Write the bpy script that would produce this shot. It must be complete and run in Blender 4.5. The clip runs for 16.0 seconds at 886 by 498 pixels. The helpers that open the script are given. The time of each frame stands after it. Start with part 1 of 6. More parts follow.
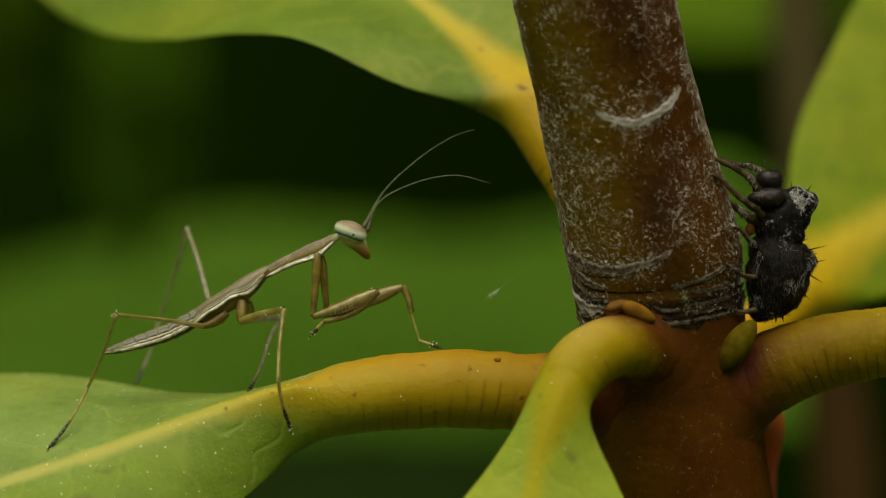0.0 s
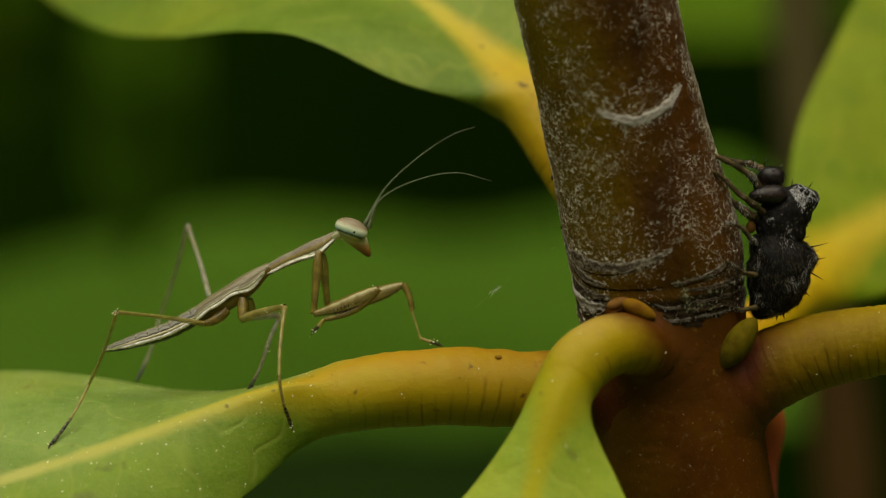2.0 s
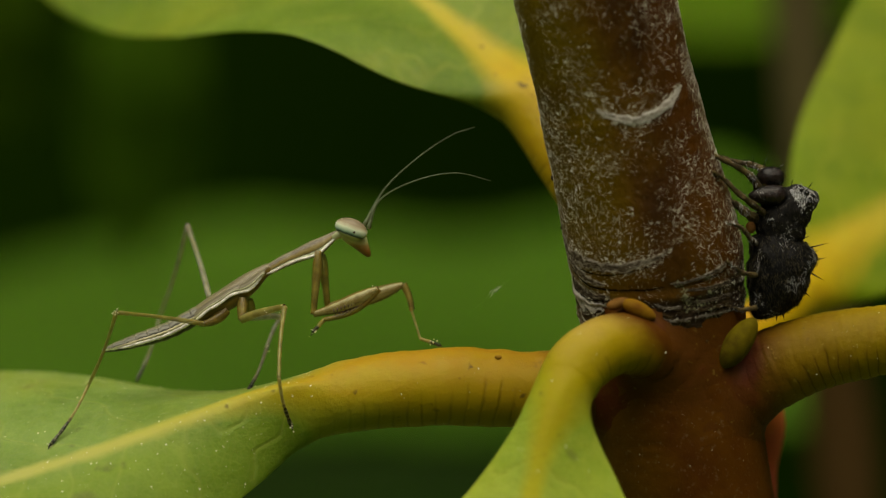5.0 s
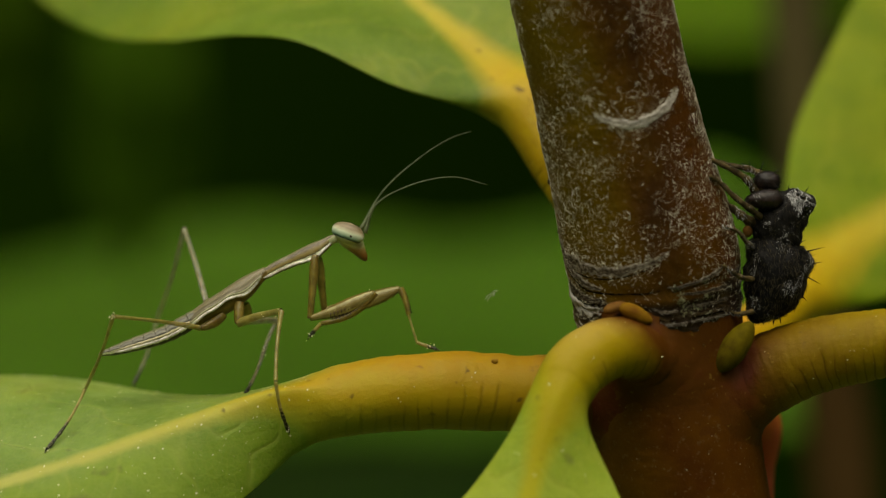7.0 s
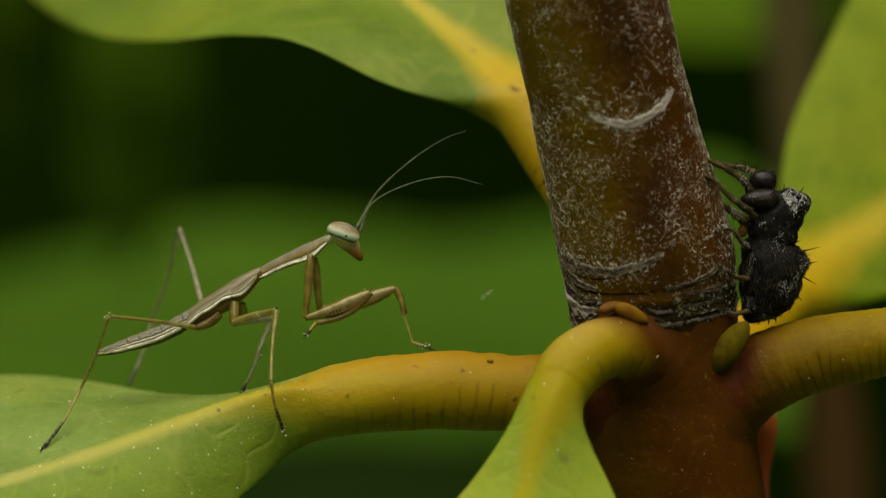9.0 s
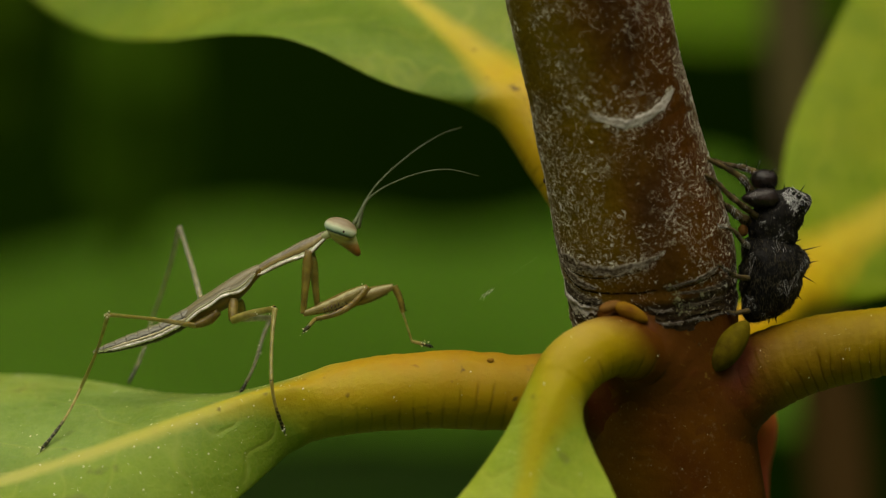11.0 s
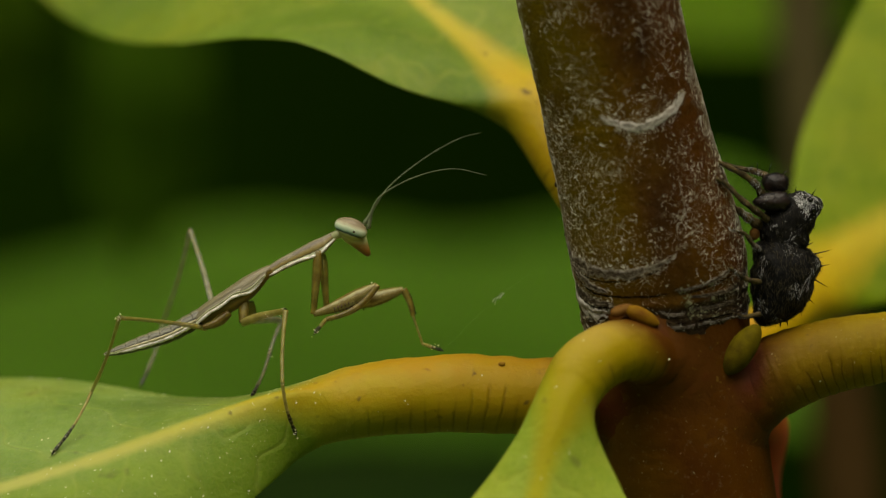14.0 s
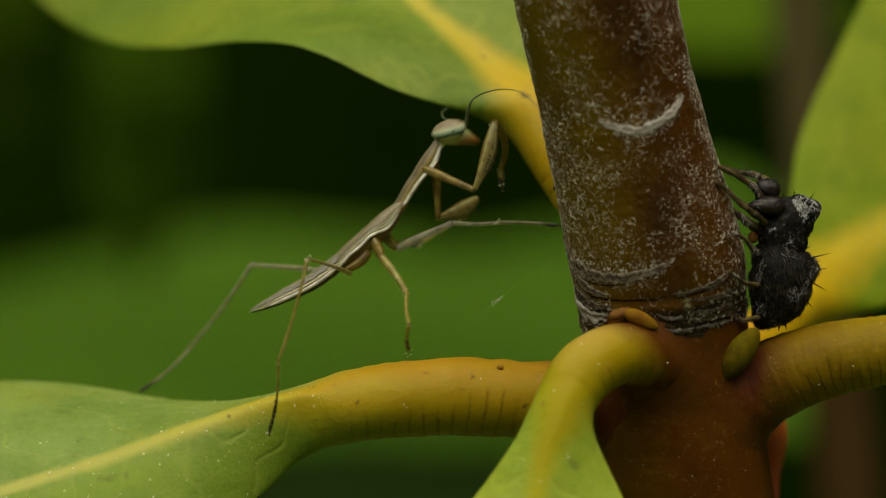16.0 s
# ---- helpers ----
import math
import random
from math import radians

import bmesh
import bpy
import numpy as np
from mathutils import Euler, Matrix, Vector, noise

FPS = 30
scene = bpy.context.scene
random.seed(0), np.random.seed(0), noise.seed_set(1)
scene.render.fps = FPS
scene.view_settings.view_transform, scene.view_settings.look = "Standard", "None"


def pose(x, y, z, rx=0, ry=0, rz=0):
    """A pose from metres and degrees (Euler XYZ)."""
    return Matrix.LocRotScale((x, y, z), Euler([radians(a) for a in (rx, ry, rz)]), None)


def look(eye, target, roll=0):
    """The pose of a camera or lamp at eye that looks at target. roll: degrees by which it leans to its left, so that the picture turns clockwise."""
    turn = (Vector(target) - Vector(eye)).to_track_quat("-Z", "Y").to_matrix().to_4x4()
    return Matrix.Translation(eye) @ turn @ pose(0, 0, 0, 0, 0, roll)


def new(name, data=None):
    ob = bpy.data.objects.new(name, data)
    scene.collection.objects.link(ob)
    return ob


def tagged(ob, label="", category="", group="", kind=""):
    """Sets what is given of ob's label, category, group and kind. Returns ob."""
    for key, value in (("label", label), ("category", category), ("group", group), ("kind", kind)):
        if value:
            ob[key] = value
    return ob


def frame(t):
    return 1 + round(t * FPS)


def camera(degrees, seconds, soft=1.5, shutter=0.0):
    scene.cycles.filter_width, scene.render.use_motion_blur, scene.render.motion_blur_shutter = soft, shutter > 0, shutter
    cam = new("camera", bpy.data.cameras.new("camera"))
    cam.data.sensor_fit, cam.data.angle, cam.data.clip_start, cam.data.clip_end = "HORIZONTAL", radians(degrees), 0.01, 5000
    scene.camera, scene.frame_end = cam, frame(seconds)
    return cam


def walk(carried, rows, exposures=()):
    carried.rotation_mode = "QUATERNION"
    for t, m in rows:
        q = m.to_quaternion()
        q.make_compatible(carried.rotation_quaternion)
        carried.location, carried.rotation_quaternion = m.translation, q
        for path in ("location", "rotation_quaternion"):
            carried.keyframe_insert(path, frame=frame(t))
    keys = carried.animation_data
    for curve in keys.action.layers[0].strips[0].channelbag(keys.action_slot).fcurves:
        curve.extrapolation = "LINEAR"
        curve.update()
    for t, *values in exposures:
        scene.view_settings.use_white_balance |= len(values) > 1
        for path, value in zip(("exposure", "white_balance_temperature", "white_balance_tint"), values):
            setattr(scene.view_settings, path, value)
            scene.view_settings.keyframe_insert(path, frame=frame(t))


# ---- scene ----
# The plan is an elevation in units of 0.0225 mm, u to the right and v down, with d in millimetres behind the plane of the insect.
UNIT = 0.0000225
FAR = 0.1678
EYE = Vector((0, -FAR, 0))


def E(u, v, d=0.0):
    k = 1 + d * 0.001 / FAR
    return Vector(((u - 784) * UNIT * k, d * 0.001, (441 - v) * UNIT * k))


# ---- camera ----
cam = camera(12.0, 16.0, soft=1.2, shutter=0.5)
cam.data.dof.use_dof = True
cam.data.dof.focus_distance = FAR - 0.0015
cam.data.dof.aperture_fstop = 33.0
SWAY = ((0.0, -1.5, 4.6), (0.5, -1.5, 4.4), (1.0, -0.5, 1.6), (1.5, -1.4, 1.4), (2.0, 0, 0.2), (2.5, 0, 0), (3.0, 0, 0), (3.5, 0, 0), (4.2, 0, 0),
        (6.3, -5, 5), (6.5, -7.7, 6.2), (7.0, -6.0, 7.6), (7.5, -9.8, 6.4), (8.0, -10.8, 3.6), (8.5, -8.4, 1.6), (9.0, -14.2, 7.2), (9.2, -11, 7.4),
        (11.3, -14, 5), (11.5, -14.0, 3.2), (12.0, -12.4, -1.4), (12.5, -8.8, -1.6), (13.0, -6.4, -1.0), (13.5, -1.6, 7.6), (14.0, 6.2, 12.3),
        (14.5, 6.3, 7.5), (15.0, 10.3, 4.7), (15.5, 8.6, 9.3), (15.6, 9, 22), (15.7, 4, 21.5), (15.8, 7.5, 12.5), (15.9, 4.6, 18), (16.0, 3.6, 18.3))
walk(cam, [(t, look(EYE, (-a * UNIT, 0, b * UNIT))) for t, a, b in SWAY], exposures=((0.0, 0.97, 7950, 1), (16.0, 0.97, 7950, 1)))

# ---- light ----
SUN_HEIGHT, SUN_TURN = radians(62), radians(-30)
world = bpy.data.worlds.new("sky")
scene.world = world
world.use_nodes = True
sky = world.node_tree.nodes.new("ShaderNodeTexSky")
sky.sky_type, sky.sun_disc = "NISHITA", False
sky.sun_elevation, sky.sun_rotation = SUN_HEIGHT, radians(180) + SUN_TURN
sky.air_density, sky.dust_density, sky.ozone_density = 1.0, 3.0, 1.0
world.node_tree.links.new(sky.outputs[0], world.node_tree.nodes["Background"].inputs[0])
world.node_tree.nodes["Background"].inputs[1].default_value = 0.06
sun = new("sun", bpy.data.lights.new("sun", "SUN"))
sun.data.energy, sun.data.angle, sun.data.color = 1.15, radians(62), (1.0, 0.95, 0.86)
sun.matrix_world = look(Vector((math.sin(SUN_TURN) * math.cos(SUN_HEIGHT), -math.cos(SUN_TURN) * math.cos(SUN_HEIGHT), math.sin(SUN_HEIGHT))), (0, 0, 0))


# ---- materials ----
class Mat:
    """A small helper that wires node materials."""

    def __init__(self, name, rough=0.5, spec=0.5):
        self.m = bpy.data.materials.new(name)
        self.m.use_nodes = True
        self.t = self.m.node_tree
        self.b = self.t.nodes["Principled BSDF"]
        self.b.inputs["Roughness"].default_value = rough
        self.b.inputs["Specular IOR Level"].default_value = spec

    def node(self, kind, **ins):
        n = self.t.nodes.new("ShaderNode" + kind)
        for k, v in ins.items():
            s = n.inputs[int(k[1:]) if k[0] == "i" and k[1:].isdigit() else k.replace("_", " ")]
            if isinstance(v, bpy.types.NodeSocket):
                self.t.links.new(v, s)
            else:
                s.default_value = v
        return n

    def coord(self, which="Object"):
        return self.t.nodes.new("ShaderNodeTexCoord").outputs[which]

    def uv(self):
        s = self.node("SeparateXYZ", i0=self.coord("UV"))
        return s.outputs[0], s.outputs[1]

    def noise(self, scale, detail=4.0, rough=0.55, stretch=None, dist=0.0):
        v = self.coord()
        if stretch:
            v = self.node("Mapping", Vector=v, Scale=stretch).outputs[0]
        return self.node("TexNoise", Vector=v, Scale=scale, Detail=detail, Roughness=rough, Distortion=dist).outputs[0]

    def math(self, op, a, b=0.0, c=0.0):
        n = self.node("Math", i0=a, i1=b, i2=c)
        n.operation = op
        return n.outputs[0]

    def ramp(self, fac, *stops):
        n = self.node("ValToRGB", Fac=fac)
        e = n.color_ramp.elements
        while len(e) < len(stops):
            e.new(0.5)
        for x, (p, c) in zip(e, stops):
            x.position, x.color = p, (*c, 1) if not isinstance(c, float) else (c, c, c, 1)
        return n.outputs[0]

    def mix(self, fac, a, b):
        n = self.t.nodes.new("ShaderNodeMix")
        n.data_type = "RGBA"
        for s, v in ((n.inputs[0], fac), (n.inputs[6], a), (n.inputs[7], b)):
            if isinstance(v, bpy.types.NodeSocket):
                self.t.links.new(v, s)
            else:
                s.default_value = (*v, 1) if isinstance(v, tuple) else v
        return n.outputs[2]

    def tint(self, colour, by):
        n = self.t.nodes.new("ShaderNodeMix")
        n.data_type, n.blend_type = "RGBA", "MULTIPLY"
        n.inputs[0].default_value = 1.0
        self.t.links.new(colour, n.inputs[6])
        n.inputs[7].default_value = (*by, 1)
        return n.outputs[2]

    def done(self, colour, bump=None, dist=0.00003, strength=0.6, rough=None):
        if isinstance(colour, tuple):
            self.b.inputs["Base Color"].default_value = (*colour, 1)
        else:
            self.t.links.new(colour, self.b.inputs["Base Color"])
        if bump is not None:
            n = self.node("Bump", Height=bump, Distance=dist, Strength=strength)
            self.t.links.new(n.outputs[0], self.b.inputs["Normal"])
        if rough is not None:
            self.t.links.new(rough, self.b.inputs["Roughness"])
        return self.m


def leaf_material(name, light, dark, rib, rib_width, lateral=9.0, glow=0.25, flare=3.0, patch=420.0):
    """A leathery leaf: blotched green, a pale midrib and fine side veins."""
    m = Mat(name, 0.8, 0.06)
    x, y = m.uv()
    side = m.math("ABSOLUTE", m.math("SUBTRACT", x, 0.5))
    col = m.mix(m.ramp(m.noise(patch, 5, 0.6), (0.32, 0.0), (0.68, 1.0)), dark, light)
    col = m.mix(m.math("MULTIPLY", m.ramp(m.noise(1500, 3), (0.45, 0.0), (0.75, 1.0)), 0.35), col, (light[0] * 1.25, light[1] * 1.1, light[2] * 1.3))
    # side veins leave the rib at an angle, bent by noise
    bend = m.math("MULTIPLY", m.noise(300, 2), 0.10)
    run = m.math("ADD", m.math("SUBTRACT", y, m.math("MULTIPLY", side, 0.5)), bend)
    wave = m.math("ABSOLUTE", m.math("SUBTRACT", m.math("FRACT", m.math("MULTIPLY", run, lateral)), 0.5))
    vein = m.ramp(wave, (0.0, 1.0), (0.09, 0.0))
    net = m.node("TexVoronoi", Vector=m.coord(), Scale=900.0)
    net.feature = "DISTANCE_TO_EDGE"
    mesh = m.ramp(net.outputs["Distance"], (0.0, 1.0), (0.12, 0.0))
    col = m.mix(m.math("MULTIPLY", vein, 0.10), col, rib)
    col = m.mix(m.math("MULTIPLY", mesh, 0.12), col, rib)
    wob = m.math("ADD", side, m.math("MULTIPLY", m.math("SUBTRACT", m.noise(900, 3), 0.5), 0.02))
    width = m.math("MULTIPLY", m.math("ADD", 0.35, m.math("MULTIPLY", flare, m.math("POWER", 2.718, m.math("MULTIPLY", y, -9.0)))), rib_width)
    mask = m.node("MapRange", i0=wob, i1=width, i2=m.math("MULTIPLY", width, 0.35), i3=0.0, i4=1.0).outputs[0]
    base = m.ramp(y, (0.0, 1.0), (0.06, 0.0))
    col = m.mix(m.math("MAXIMUM", mask, base), col, rib)
    spots = m.ramp(m.noise(1100, 2, 0.4), (0.70, 0.0), (0.78, 1.0))
    col = m.mix(m.math("MULTIPLY", spots, 0.4), col, (0.06, 0.03, 0.03))
    height = m.math("ADD", m.math("MULTIPLY", m.noise(2600, 4), 0.6), m.math("MULTIPLY", m.math("ADD", vein, m.math("MULTIPLY", mesh, 0.5)), -0.5))
    m.b.inputs["Subsurface Weight"].default_value = glow
    m.b.inputs["Subsurface Radius"].default_value = (0.6, 1.0, 0.2)
    m.b.inputs["Subsurface Scale"].default_value = 0.0006
    return m.done(col, height, 0.00006, 0.55)


def red_foot(m):
    """0 at the stem and 1 out along a stalk: the reddish flush of its foot."""
    a = m.t.nodes.new("ShaderNodeAttribute")
    a.attribute_name = "reach"
    out = m.math("ADD", m.math("MULTIPLY", a.outputs["Fac"], 1000.0), m.math("MULTIPLY", m.math("SUBTRACT", m.noise(500, 4), 0.5), 1.2))
    return m.node("MapRange", i0=out, i1=0.6, i2=2.0, i3=0.0, i4=1.0).outputs[0]


def whole_leaf_material(name, start, light, dark, yellow, rib, rib_width, flare, fade, foot, rough=0.42, near=None, spec=0.3):
    """Stalk and blade in one: uv x is the distance from the midline and y the way along, in centimetres of 40 and 100 mm spans; start mm of stalk."""
    m = Mat(name, rough, spec)
    x, y = m.uv()
    side = m.math("MULTIPLY", m.math("ABSOLUTE", m.math("SUBTRACT", x, 0.5)), 40.0)
    run = m.math("SUBTRACT", m.math("MULTIPLY", y, 100.0), start)
    green = m.mix(m.ramp(m.noise(300, 5, 0.6), (0.30, 0.0), (0.70, 1.0)), dark, light)
    green = m.mix(m.math("MULTIPLY", m.ramp(m.noise(1900, 4, 0.6), (0.45, 0.0), (0.75, 1.0)), 0.35), green, (light[0] * 1.3, light[1] * 1.15, light[2] * 1.5))
    green = m.mix(m.math("MULTIPLY", m.ramp(m.noise(130, 4, 0.6), (0.46, 0.0), (0.68, 1.0)), 0.36), green, (0.31, 0.33, 0.02))
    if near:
        # one half gets a deeper green: its missing sky sheen painted into the colour
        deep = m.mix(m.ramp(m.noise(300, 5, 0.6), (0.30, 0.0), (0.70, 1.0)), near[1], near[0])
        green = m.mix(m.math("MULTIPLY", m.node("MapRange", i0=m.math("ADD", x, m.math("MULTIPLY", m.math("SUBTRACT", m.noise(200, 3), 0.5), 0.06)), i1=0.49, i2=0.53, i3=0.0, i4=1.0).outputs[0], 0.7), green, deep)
    bend = m.math("MULTIPLY", m.noise(240, 2), 3.0)
    wave = m.math("ADD", m.math("SUBTRACT", m.math("MULTIPLY", run, 0.34), m.math("MULTIPLY", side, 0.17)), bend)
    vein = m.ramp(m.math("ABSOLUTE", m.math("SUBTRACT", m.math("FRACT", wave), 0.5)), (0.0, 1.0), (0.10, 0.0))
    net = m.node("TexVoronoi", Vector=m.coord(), Scale=3200.0)
    net.feature = "DISTANCE_TO_EDGE"
    mesh = m.ramp(net.outputs["Distance"], (0.0, 1.0), (0.14, 0.0))
    green = m.mix(m.math("MULTIPLY", m.math("MAXIMUM", m.math("MULTIPLY", vein, 0.9), m.math("MULTIPLY", mesh, 0.4)), 0.20), green, yellow)
    spots = m.ramp(m.noise(900, 2, 0.4), (0.72, 0.0), (0.79, 1.0))
    green = m.mix(m.math("MULTIPLY", spots, 0.35), green, (0.06, 0.03, 0.03))
    bruise = m.ramp(m.noise(260, 3, 0.5), (0.66, 0.0), (0.74, 1.0))
    green = m.mix(m.math("MULTIPLY", bruise, 0.5), green, (0.085, 0.06, 0.03))
    wob = m.math("ADD", side, m.math("MULTIPLY", m.math("SUBTRACT", m.noise(700, 4), 0.5), 0.5))
    width = m.math("ADD", rib_width, m.math("MULTIPLY", flare, m.math("POWER", 2.718, m.math("MULTIPLY", m.math("MAXIMUM", run, -30.0), -1.0 / fade))))
    mask = m.node("MapRange", i0=wob, i1=m.math("MULTIPLY", width, 1.5), i2=m.math("MULTIPLY", width, 0.4), i3=0.0, i4=1.0).outputs[0]
    stalk = m.ramp(m.math("ADD", m.math("MULTIPLY", y, 100.0 / (start + 12.0)), m.math("MULTIPLY", m.math("SUBTRACT", m.noise(420, 4), 0.5), 0.16)), *foot)
    stalk = m.mix(m.math("MULTIPLY", m.ramp(m.noise(800, 5, 0.65), (0.42, 0.0), (0.72, 1.0)), m.node("MapRange", i0=run, i1=-4.0, i2=6.0, i3=0.35, i4=0.05).outputs[0]), stalk, (rib[0] * 0.85, rib[1] * 0.6, rib[2]))
    pits = m.ramp(m.noise(1500, 2, 0.5), (0.67, 0.0), (0.75, 1.0))
    stalk = m.mix(m.math("MULTIPLY", pits, 0.7), stalk, (0.04, 0.018, 0.008))
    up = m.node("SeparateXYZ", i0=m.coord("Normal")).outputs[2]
    # orange flush on up-facing skin, which also puts the lit top into the colour
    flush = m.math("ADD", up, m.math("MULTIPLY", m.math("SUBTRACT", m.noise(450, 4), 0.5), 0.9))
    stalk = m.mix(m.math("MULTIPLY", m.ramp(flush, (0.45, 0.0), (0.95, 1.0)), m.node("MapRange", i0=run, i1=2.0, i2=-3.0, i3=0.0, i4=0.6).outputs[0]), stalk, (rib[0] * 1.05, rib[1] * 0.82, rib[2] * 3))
    stalk = m.mix(red_foot(m), (0.098, 0.032, 0.002), stalk)
    line = m.math("ADD", m.math("MULTIPLY", y, 165.0), m.math("MULTIPLY", m.noise(260, 2), 1.1))
    crease = m.ramp(m.math("ABSOLUTE", m.math("SUBTRACT", m.math("FRACT", line), 0.5)), (0.0, 1.0), (0.16, 0.0))
    # crease lines fade out where the normal points up
    crease = m.math("MULTIPLY", m.math("MULTIPLY", crease, m.node("MapRange", i0=run, i1=0.0, i2=-3.0, i3=0.0, i4=1.0).outputs[0]), m.ramp(m.math("SUBTRACT", m.noise(420, 3), m.math("MULTIPLY", up, 0.35)), (0.50, 0.0), (0.70, 1.0)))
    stalk = m.mix(m.math("MULTIPLY", crease, 0.55), stalk, (0.05, 0.024, 0.004))
    # down-facing skin goes darker olive: underside shade and green bounce painted in
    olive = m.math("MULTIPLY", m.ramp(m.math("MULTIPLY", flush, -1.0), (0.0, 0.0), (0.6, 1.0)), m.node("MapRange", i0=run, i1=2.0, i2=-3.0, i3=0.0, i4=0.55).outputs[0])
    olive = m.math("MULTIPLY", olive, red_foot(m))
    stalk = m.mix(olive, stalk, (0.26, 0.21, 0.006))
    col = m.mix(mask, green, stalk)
    relief = m.math("MULTIPLY", m.math("MAXIMUM", vein, m.math("MULTIPLY", mesh, 0.12)), m.math("MULTIPLY", m.math("SUBTRACT", 1.0, mask), -0.4))
    height = m.math("ADD", m.math("MULTIPLY", m.noise(3000, 5, 0.65), m.math("SUBTRACT", 1.0, m.math("MULTIPLY", mask, 0.35))), m.math("SUBTRACT", relief, m.math("MULTIPLY", crease, 0.5)))
    m.b.inputs["Subsurface Weight"].default_value = 0.2
    m.b.inputs["Subsurface Radius"].default_value = (0.8, 1.0, 0.15)
    m.b.inputs["Subsurface Scale"].default_value = 0.0005
    return m.done(col, height, 0.00009, 0.75, m.ramp(m.noise(900, 4), (0.3, 0.42), (0.7, 0.62)))


def petiole_material(name, stops, blotch, foot=(0.12, 0.032, 0.002)):
    """A fleshy leaf stalk whose colour runs along it, with pores and faint cross wrinkles."""
    m = Mat(name, 0.6, 0.16)
    x, y = m.uv()
    run = m.math("ADD", y, m.math("MULTIPLY", m.math("SUBTRACT", m.noise(350, 4), 0.5), 0.28))
    col = m.ramp(run, *stops)
    col = m.mix(m.math("MULTIPLY", m.ramp(m.noise(700, 5, 0.65), (0.42, 0.0), (0.72, 1.0)), 0.45), col, blotch)
    flush = m.mix(m.ramp(m.noise(330, 3), (0.50, 0.0), (0.62, 1.0)), foot, (foot[0] * 1.0, foot[1] * 0.6, foot[2] * 2))
    col = m.mix(red_foot(m), flush, col)
    line = m.math("ADD", m.math("MULTIPLY", y, 26.0), m.math("MULTIPLY", m.noise(300, 3), 2.6))
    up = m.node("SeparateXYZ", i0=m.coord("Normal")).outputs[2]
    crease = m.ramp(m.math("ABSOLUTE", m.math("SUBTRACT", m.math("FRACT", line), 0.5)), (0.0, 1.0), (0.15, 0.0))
    # dark cross creases, stronger on down-facing skin
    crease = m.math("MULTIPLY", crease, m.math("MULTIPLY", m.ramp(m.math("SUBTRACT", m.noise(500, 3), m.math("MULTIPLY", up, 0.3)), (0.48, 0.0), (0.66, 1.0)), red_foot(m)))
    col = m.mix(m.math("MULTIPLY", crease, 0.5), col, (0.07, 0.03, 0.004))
    dots = m.ramp(m.noise(3800, 2, 0.5), (0.66, 0.0), (0.74, 1.0))
    col = m.mix(m.math("MULTIPLY", dots, 0.16), col, (0.55, 0.42, 0.10))
    pits = m.ramp(m.noise(1700, 2, 0.5), (0.72, 0.0), (0.80, 1.0))
    col = m.mix(m.math("MULTIPLY", pits, 0.6), col, (0.03, 0.012, 0.01))
    m.b.inputs["Subsurface Weight"].default_value = 0.2
    m.b.inputs["Subsurface Radius"].default_value = (1.0, 0.6, 0.1)
    m.b.inputs["Subsurface Scale"].default_value = 0.0005
    return m.done(col, m.math("SUBTRACT", m.math("ADD", m.noise(2400, 5, 0.6), m.math("MULTIPLY", m.noise(900, 3), 0.8)), m.math("MULTIPLY", crease, 0.4)), 0.00008, 0.7)


